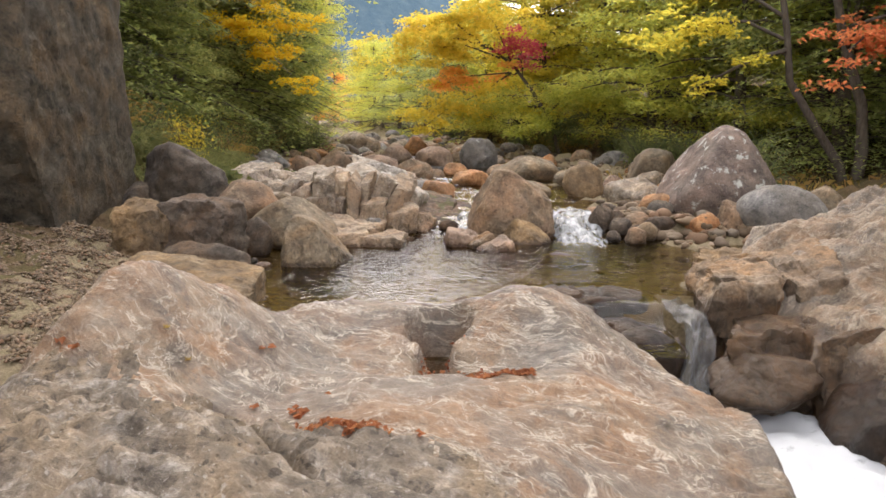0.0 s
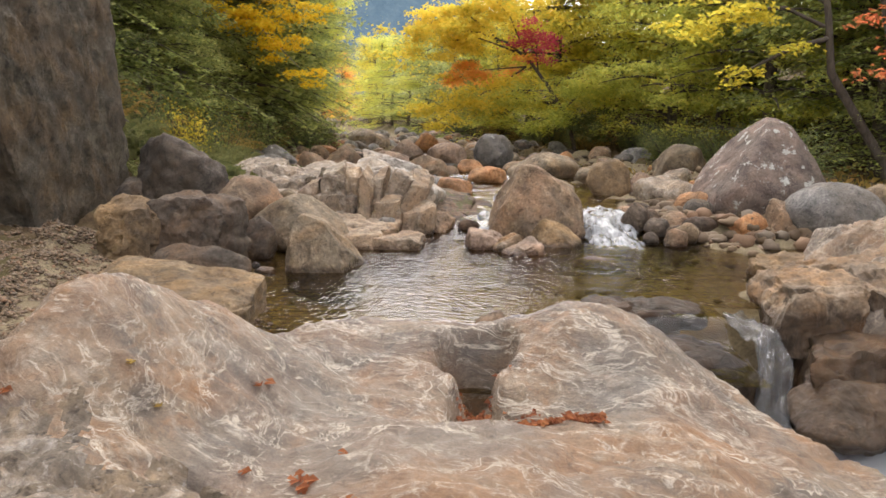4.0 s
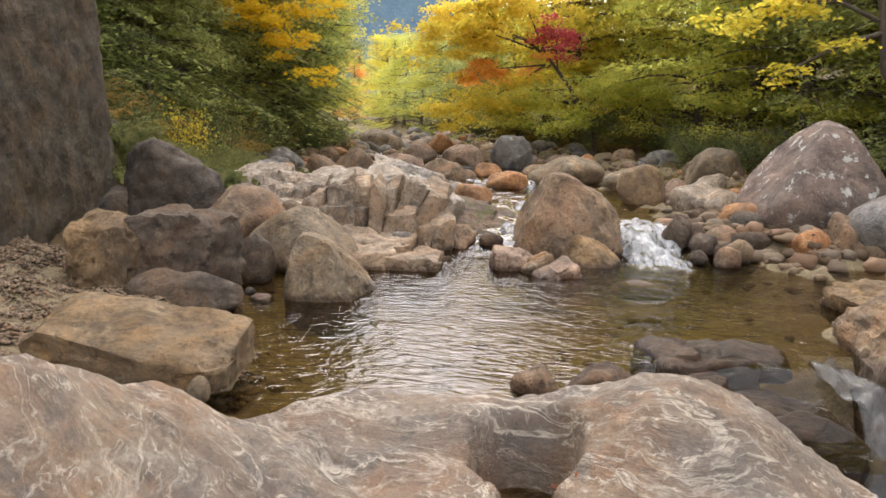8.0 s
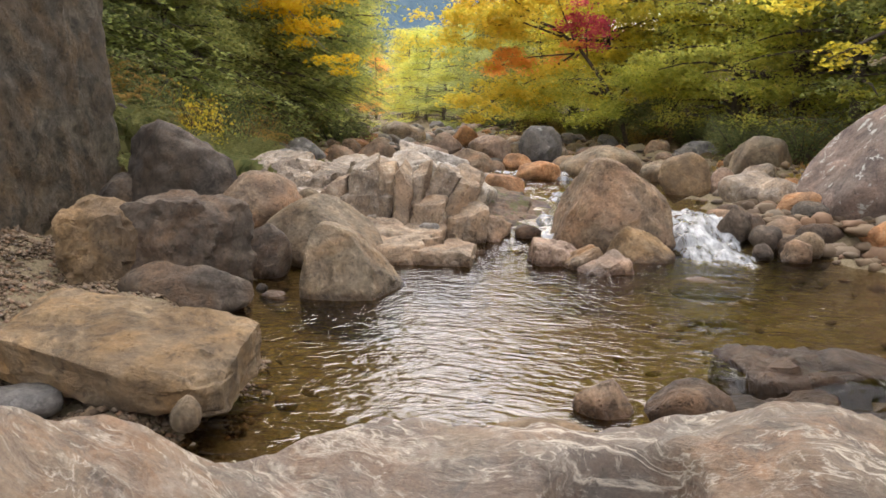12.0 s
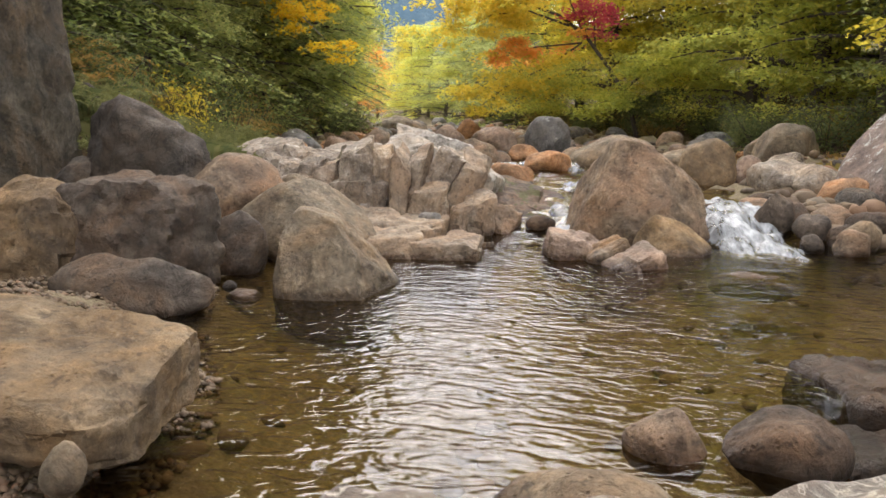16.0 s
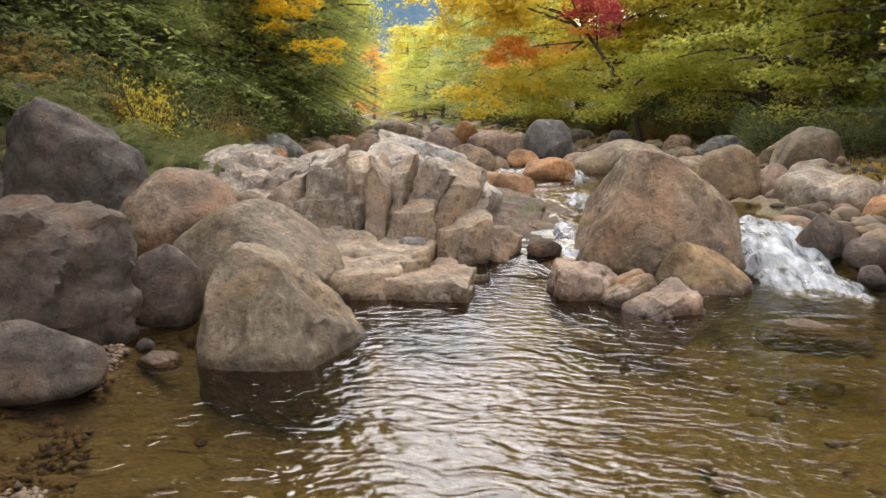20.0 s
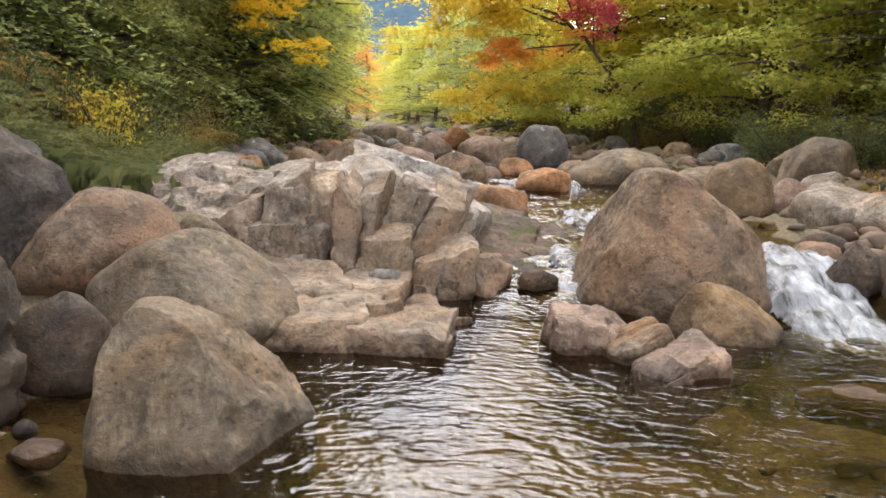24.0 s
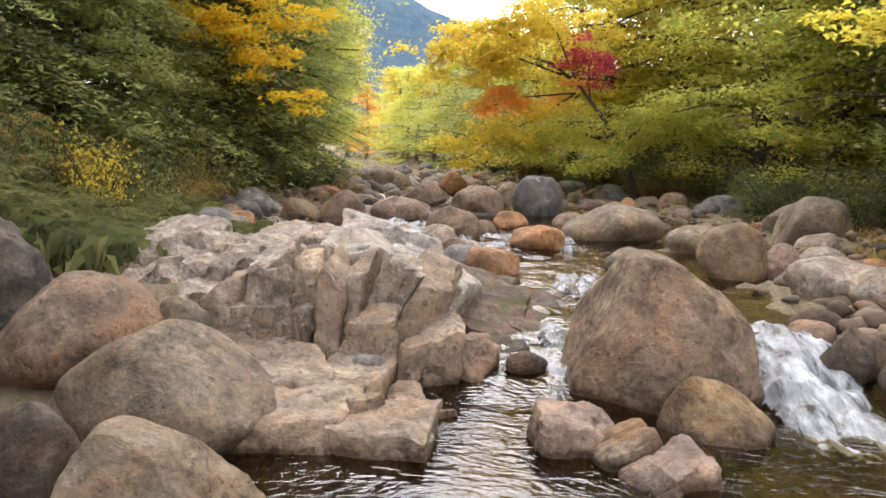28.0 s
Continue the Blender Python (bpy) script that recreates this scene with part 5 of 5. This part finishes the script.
def spray_tree(name, base, trunk, rad, branches, label, bark, seed):
    """A tree that is seen from near: a bent trunk and a few limbs, each with its own leaves."""
    r = np.random.default_rng(seed)
    ob = thing(name, base, label, "tree")
    v, f = tube(trunk, [rad * (1 - 0.6 * i / (len(trunk) - 1)) for i in range(len(trunk))], 12)
    part("trunk", mesh_of("trunk", [tuple(x) for x in v], f, bark), ob)
    for path, thick, clumps, spread_, n, size, mat in branches:
        v, f = tube(path, [thick * (1 - 0.8 * i / (len(path) - 1)) for i in range(len(path))], 6)
        limb = part("limb", mesh_of("limb", [tuple(x) for x in v], f, bark), ob)
        path = np.array(path)
        pts = []
        for _ in range(clumps):
            s = r.uniform(0.25, 1.05) * (len(path) - 1)
            i = min(int(s), len(path) - 2)
            c = path[i] + (path[i + 1] - path[i]) * (s - i) + r.normal(size=3) * spread_ * np.array((1, 1, 0.55))
            q = r.normal(size=(n // clumps, 3)) * np.array((0.24, 0.24, 0.07)) * (0.5 + spread_)
            q[:, 2] -= 0.3 * (q[:, 0] ** 2 + q[:, 1] ** 2)
            pts.append(c + q)
        lv, lf = leaves(np.concatenate(pts), size, r)
        part("foliage", mesh_of("foliage", lv, lf, mat, False), limb)
    return ob


def gz(x, y):
    return float(ground_z(np.array(float(x)), np.array(float(y))))


# golden birch boughs over the left bank
spray_tree("birch_tree", (-7.7, 20.6, gz(-7.7, 20.6)), [(0, 0, -0.4), (0.1, 0, 2), (0.3, 0, 4), (0.3, 0, 7), (0.5, 0, 11)], 0.16, (
    ([(0.2, 0, 2.6), (1.2, -0.3, 3.0), (2.2, -0.5, 2.7), (3.3, -0.5, 1.6)], 0.05, 26, 0.30, 2600, 0.115, L_GOLD),
    ([(0.3, 0, 3.6), (1.3, 0.2, 4.2), (2.3, 0.2, 4.0), (3.2, 0.2, 3.0)], 0.05, 28, 0.34, 3200, 0.115, L_GOLD),
    ([(0.3, 0, 4.8), (1.0, -0.2, 5.6), (2.0, -0.4, 5.6), (2.8, -0.4, 4.9)], 0.05, 28, 0.38, 3200, 0.115, L_GOLD),
    ([(0.3, 0, 6), (1.0, 0.2, 7), (2.0, 0.3, 7.2)], 0.05, 16, 0.4, 1500, 0.12, L_GOLD),
    ([(0.2, 0, 3.0), (-0.8, -0.6, 3.4), (-1.6, -0.9, 3.2)], 0.03, 6, 0.2, 240, 0.14, L_YELLOW)),
    "birch with pale boughs and golden yellow leaves", M_BIRCH, 61)
# twin leaning trunks on the right bank
spray_tree("leaning_tree", (7.6, 16.0, gz(7.6, 16.0)), [(0.3, 0, -0.3), (0.1, 0, 0.4), (-0.4, 0, 1.1), (-1.0, 0, 2.0), (-1.15, 0, 3.0), (-1.5, 0, 4.6), (-1.7, 0, 7)], 0.10, (
    ([(-1.1, 0, 2.6), (-1.8, -0.2, 2.4), (-2.4, -0.3, 2.1), (-3.0, -0.4, 1.8)], 0.05, 5, 0.2, 200, 0.12, L_YELLOW),
    ([(-1.2, 0, 2.8), (-2.0, -0.2, 3.1), (-3.0, -0.3, 3.0), (-3.8, -0.4, 2.8)], 0.04, 14, 0.3, 700, 0.12, L_YELLOW),
    ([(-1.2, 0, 3.2), (-2.2, 0.3, 3.9), (-3.2, 0.3, 3.8)], 0.04, 14, 0.3, 600, 0.12, L_YELLOW)),
    "leaning grey trunk with thinning yellow leaves", M_BARK, 62)
spray_tree("leaning_tree", (8.1, 16.2, gz(8.1, 16.2)), [(0, 0, -0.3), (0.1, 0, 0.6), (0, 0, 1.5), (-0.5, 0, 2.8), (-0.8, 0, 4), (-1.2, 0, 7)], 0.13, (
    ([(-0.4, 0, 2.6), (-0.7, -0.9, 2.8), (-0.9, -1.6, 2.6), (-1.4, -2.1, 2.3)], 0.04, 14, 0.26, 700, 0.11, L_RUST),
    ([(-0.4, 0, 3.0), (0.2, -0.9, 3.2), (0.4, -1.6, 2.9), (0.6, -2.1, 2.5)], 0.04, 14, 0.26, 700, 0.11, L_RUST)),
    "leaning grey trunk with a rust-orange bough", M_BARK, 63)
# maple leaning over the river with a crimson clump
spray_tree("maple_tree", (3.1, 27.0, gz(3.1, 27.0) + 0.3), [(0.2, 0, -0.4), (-0.1, 0, 0.8), (-0.8, 0, 1.9), (-1.5, 0, 2.8), (-2.3, 0, 3.4), (-3.2, 0, 3.7), (-4.0, 0, 3.8)], 0.075, (
    ([(0.0, 0, 0.5), (-0.5, -0.6, 1.0), (-1.1, -0.9, 0.8), (-1.6, -1.1, 0.4)], 0.02, 22, 0.42, 1600, 0.13, L_LIME),
    ([(0.1, 0, 0.4), (0.4, -0.8, 0.9), (0.9, -1.1, 0.5)], 0.02, 16, 0.4, 1200, 0.13, L_SHRUB),
    ([(-1.2, 0, 2.4), (-1.3, -0.3, 3.2), (-1.2, -0.5, 3.7)], 0.03, 14, 0.42, 900, 0.14, L_RED),
    ([(-2.0, 0, 3.1), (-3.2, -0.2, 3.5), (-4.3, -0.3, 3.4), (-5.3, -0.4, 2.9)], 0.035, 40, 0.6, 3000, 0.145, L_AMBER),
    ([(-2.7, 0, 3.6), (-3.6, 0.2, 4.3), (-4.3, 0.3, 4.4), (-5.0, 0.3, 4.0)], 0.035, 40, 0.6, 3000, 0.145, L_AMBER),
    ([(-1.6, 0, 2.9), (-2.2, -0.2, 4.2), (-2.8, -0.3, 4.8)], 0.035, 32, 0.6, 2400, 0.145, L_AMBER),
    ([(-1.6, 0, 2.6), (-3.0, 0.2, 2.5), (-4.4, 0.4, 2.1)], 0.03, 16, 0.42, 1300, 0.14, L_ORANGE),
    ([(-0.8, 0, 1.8), (-2.0, -0.4, 1.8), (-3.2, -0.6, 1.2)], 0.04, 30, 0.55, 3200, 0.10, L_LIME),
    ([(-1.6, 0, 2.6), (-2.6, -0.3, 1.9), (-3.8, -0.5, 1.3), (-4.6, -0.5, 0.7)], 0.03, 36, 0.6, 2600, 0.14, L_AMBER),
    ([(-0.3, 0, 1.2), (0.4, -0.8, 1.9), (0.9, -1.4, 1.8)], 0.04, 26, 0.5, 4000, 0.10, L_LIME)),
    "maple with a leaning dark trunk, yellow crown and crimson clump", M_BARK, 64)


# ---- undergrowth ----
def blades(name, cx, cy, sx, sy, n, h, mat, label, category, seed):
    r = np.random.default_rng(seed)
    x, y = cx + r.normal(size=n) * sx, cy + r.normal(size=n) * sy
    z = ground_z(x, y) - 0.03
    a, b = r.uniform(0, 6.3, n), r.uniform(0.2, 0.9, n)
    hh = h * r.uniform(0.5, 1.2, n)
    w = 0.005 + 0.006 * h
    dx, dy = np.cos(a), np.sin(a)
    p0 = np.stack([x - dy * w, y + dx * w, z], 1)
    p1 = np.stack([x + dy * w, y - dx * w, z], 1)
    p2 = np.stack([x + dx * hh * b * 0.45, y + dy * hh * b * 0.45, z + hh * 0.75], 1)
    p3 = np.stack([x + dx * hh * b, y + dy * hh * b, z + hh * (0.95 - 0.35 * b)], 1)
    v = np.stack([p0, p1, p2, p3], 1).reshape(-1, 3)
    k4 = np.arange(n)[:, None] * 4
    f = np.concatenate([k4 + [0, 1, 2], k4 + [2, 1, 3]])
    return tagged(new(name, mesh_of(name, v, f, mat, False)), label, category, kind="stuff")


blades("grass", -4.5, 13.2, 0.45, 0.5, 12000, 0.36, L_GRASS, "tufts of long green grass on the grassy bank", "grass", 71)
blades("grass", -3.9, 15.6, 0.45, 0.6, 8000, 0.32, L_GRASS, "tufts of long green grass beside the bedrock", "grass", 72)
blades("grass", 6.3, 17.5, 1.0, 1.6, 1200, 0.22, L_FERN, "sparse withered grass under the trees", "grass", 73)


def fern(seed):
    r = np.random.default_rng(seed)
    pts = []
    for i in range(11):
        a, ln = i * 0.6 + r.uniform(0, 0.4), r.uniform(0.4, 0.7)
        for s in np.linspace(0.15, 1, 16):
            c = np.array((math.cos(a) * ln * s, math.sin(a) * ln * s, 0.62 * ln * math.sin(2.2 * s)))
            wd = 0.13 * (1.05 - s)
            for q in np.linspace(-1, 1, 6):
                pts.append(c + np.array((-math.sin(a), math.cos(a), -0.2 * abs(q))) * wd * q)
    v, f = leaves(np.array(pts), 0.055, r, 0.3, 0.4, 0.05)
    return mesh_of("fronds", v, f, L_FERN, False)


def bush(seed, n=1500, size=0.07):
    r = np.random.default_rng(seed)
    pieces, pts = [], []
    for i in range(14):
        a, ln = r.uniform(0, 6.3), r.uniform(0.6, 1.2)
        path = [(math.cos(a) * 0.6 * ln * s, math.sin(a) * 0.6 * ln * s, ln * s * (1.1 - 0.3 * s)) for s in (0, 0.4, 0.75, 1)]
        pieces.append(tube(path, [0.015, 0.011, 0.007, 0.003], 4))
        q = r.normal(size=(n // 14, 3)) * np.array((0.17, 0.17, 0.2))
        s = r.uniform(0.3, 1, (n // 14, 1))
        pts.append(np.array(path[0]) + (np.array(path[-1]) - np.array(path[0])) * s + q)
    v, f = join([([Vector(x) for x in a], b) for a, b in pieces])
    lv, lf = leaves(np.concatenate(pts), size, r, 0.6)
    return mesh_of("stem", [tuple(x) for x in v], f, M_BARK), mesh_of("foliage", lv, lf, L_GREEN, False)


FERNS = [fern(81), fern(82)]
BUSH = [bush(83), bush(84, 2000, 0.06)]
r6 = np.random.default_rng(6)
L_BRACKEN = leaf_mat("green_fern_leaves", (0.134, 0.165, 0.071), (0.247, 0.252, 0.091), (0.371, 0.330, 0.145))
for i in range(64):
    near = r6.random() < 0.6
    x, y = ((-4.75, 13.1) if near else (-5.1, 15.9)) + r6.normal(size=2) * (np.array((0.45, 0.7)) if near else np.array((0.35, 0.7)))
    ob = new("fern", FERNS[i % 2])
    ob.location, ob.rotation_euler = (x, y, gz(x, y)), (0, 0, r6.uniform(0, 6))
    s = r6.uniform(0.6, 1.0)
    ob.scale = (s, s, s * 1.2)
    ob.material_slots[0].link = "OBJECT"
    ob.material_slots[0].material = L_BRACKEN
    tagged(ob, "light green fern on the grassy bank", "fern", "green ferns on the bank")
for i in range(26):
    x, y = -5.0 - 1.3 * r6.random(), 12.8 + 5.5 * r6.random()
    ob = new("fern", FERNS[i % 2])
    ob.location, ob.rotation_euler = (x, y, gz(x, y)), (r6.uniform(-0.2, 0.2), r6.uniform(-0.2, 0.2), r6.uniform(0, 6))
    s = r6.uniform(0.8, 1.2)
    ob.scale = (s, s, s * 1.5)
    tagged(ob, "fern turning yellow-brown on the grassy bank", "fern", "ferns on the bank")
SAPLING = [bush(85, 420, 0.085), bush(86, 560, 0.075)]
for i in range(26):
    x, y = -4.9 - 1.6 * r6.random(), 13.4 + 6.5 * r6.random()
    ob = thing("sapling", (x, y, gz(x, y)), "thin upright sapling with sparse yellow and orange leaves", "sapling", "saplings on the bank", turn=r6.uniform(0, 6))
    s = r6.uniform(0.5, 0.9)
    ob.scale = (0.7 * s, 0.7 * s, 1.25 * s)
    st, fo = SAPLING[i % 2]
    tagged(part("stem", st, ob), kind="stuff")
    o = part("foliage", fo, ob)
    o.material_slots[0].link = "OBJECT"
    o.material_slots[0].material = (L_FERN, L_SHRUB, L_AMBER, L_SHRUB, L_GREEN)[i % 5]
for i in range(96):
    if i < 30:
        x, y = -5.2 - 2.2 * r6.random(), 11.5 + 16 * r6.random()
    else:
        y = 14 + 34 * r6.random()
        x = np.interp(y, CY, XR) + 1.2 + 2.6 * r6.random()
    if x > 5.6 and y < 18:
        continue
    ob = thing("shrub", (x, y, gz(x, y)), "low leafy shrub at the edge of the woods", "shrub", "shrubs along the banks", turn=r6.uniform(0, 6))
    s = r6.uniform(0.5, 1.1)
    ob.scale = (s, s, s)
    st, fo = BUSH[i % 2]
    part("stem", st, ob)
    o = part("foliage", fo, ob)
    o.material_slots[0].link = "OBJECT"
    o.material_slots[0].material = (L_SHRUB, L_SHRUB, L_FERN)[i % 3]

# ---- fallen leaves on the slab ----
r7 = np.random.default_rng(7)


def slab_z(x, y):
    return float(slab_height(np.array([[float(x)]]), np.array([[float(y)]]))[0, 0])


one_v, one_f = leaves(np.array([(0, 0, 0), (0.012, 0.01, 0.004), (-0.01, 0.012, 0.006)]), 0.055, r7, 0.25, 0.55, 0.16)
leaf_me = mesh_of("fallen_leaf", one_v, one_f, L_DEAD, False)
for n, (x, y) in enumerate(((-1.12, 4.72), (-0.32, 5.3), (-0.69, 4.87), (-1.02, 4.66), (-0.56, 4.81), (0.02, 4.66), (-0.02, 4.63), (0.03, 4.60), (0.0, 4.68), (0.05, 4.64), (0.04, 4.58), (-0.35, 5.25), (-0.2, 4.7), (0.6, 4.28), (0.1, 4.85))):
    ob = new("fallen_leaf", leaf_me)
    ob.location, ob.rotation_euler = (x, y, slab_z(x, y) + 0.010), (0, 0, r7.uniform(0, 6))
    s = r7.uniform(0.75, 1.15)
    ob.scale = (s, s, s)
    gold = n in (2, 4)
    if gold:
        ob.material_slots[0].link = "OBJECT"
        ob.material_slots[0].material = L_FERN
    tagged(ob, "yellow leaf lying on the slab" if gold else "dry red-brown leaf lying on the slab", "leaf", "leaves on the slab")
t = r7.random(1500) ** 0.9
lx, ly = 0.54 + 0.54 * t + r7.normal(size=1500) * 0.03, 5.44 - 0.15 * t + r7.normal(size=1500) * (0.075 - 0.045 * t)
lx[:260], ly[:260] = 0.565 + r7.normal(size=260) * 0.04, r7.uniform(5.36, 5.78, 260)
lx[1350:], ly[1350:] = 0.28 + r7.normal(size=150) * 0.09, 4.37 + r7.normal(size=150) * 0.035
ly[1350:] -= 0.12 * (lx[1350:] - 0.28)
lp = np.stack([lx, ly, [slab_z(a, b) + 0.015 for a, b in zip(lx, ly)]], 1)
lv, lf = leaves(lp, 0.040, r7, 0.5, 0.5, 0.2)
tagged(new("leaf_litter", mesh_of("leaf_litter", lv, lf, L_DEAD, False)), "drift of wet red-brown leaves in the slab's hollow", "leaves", kind="stuff")
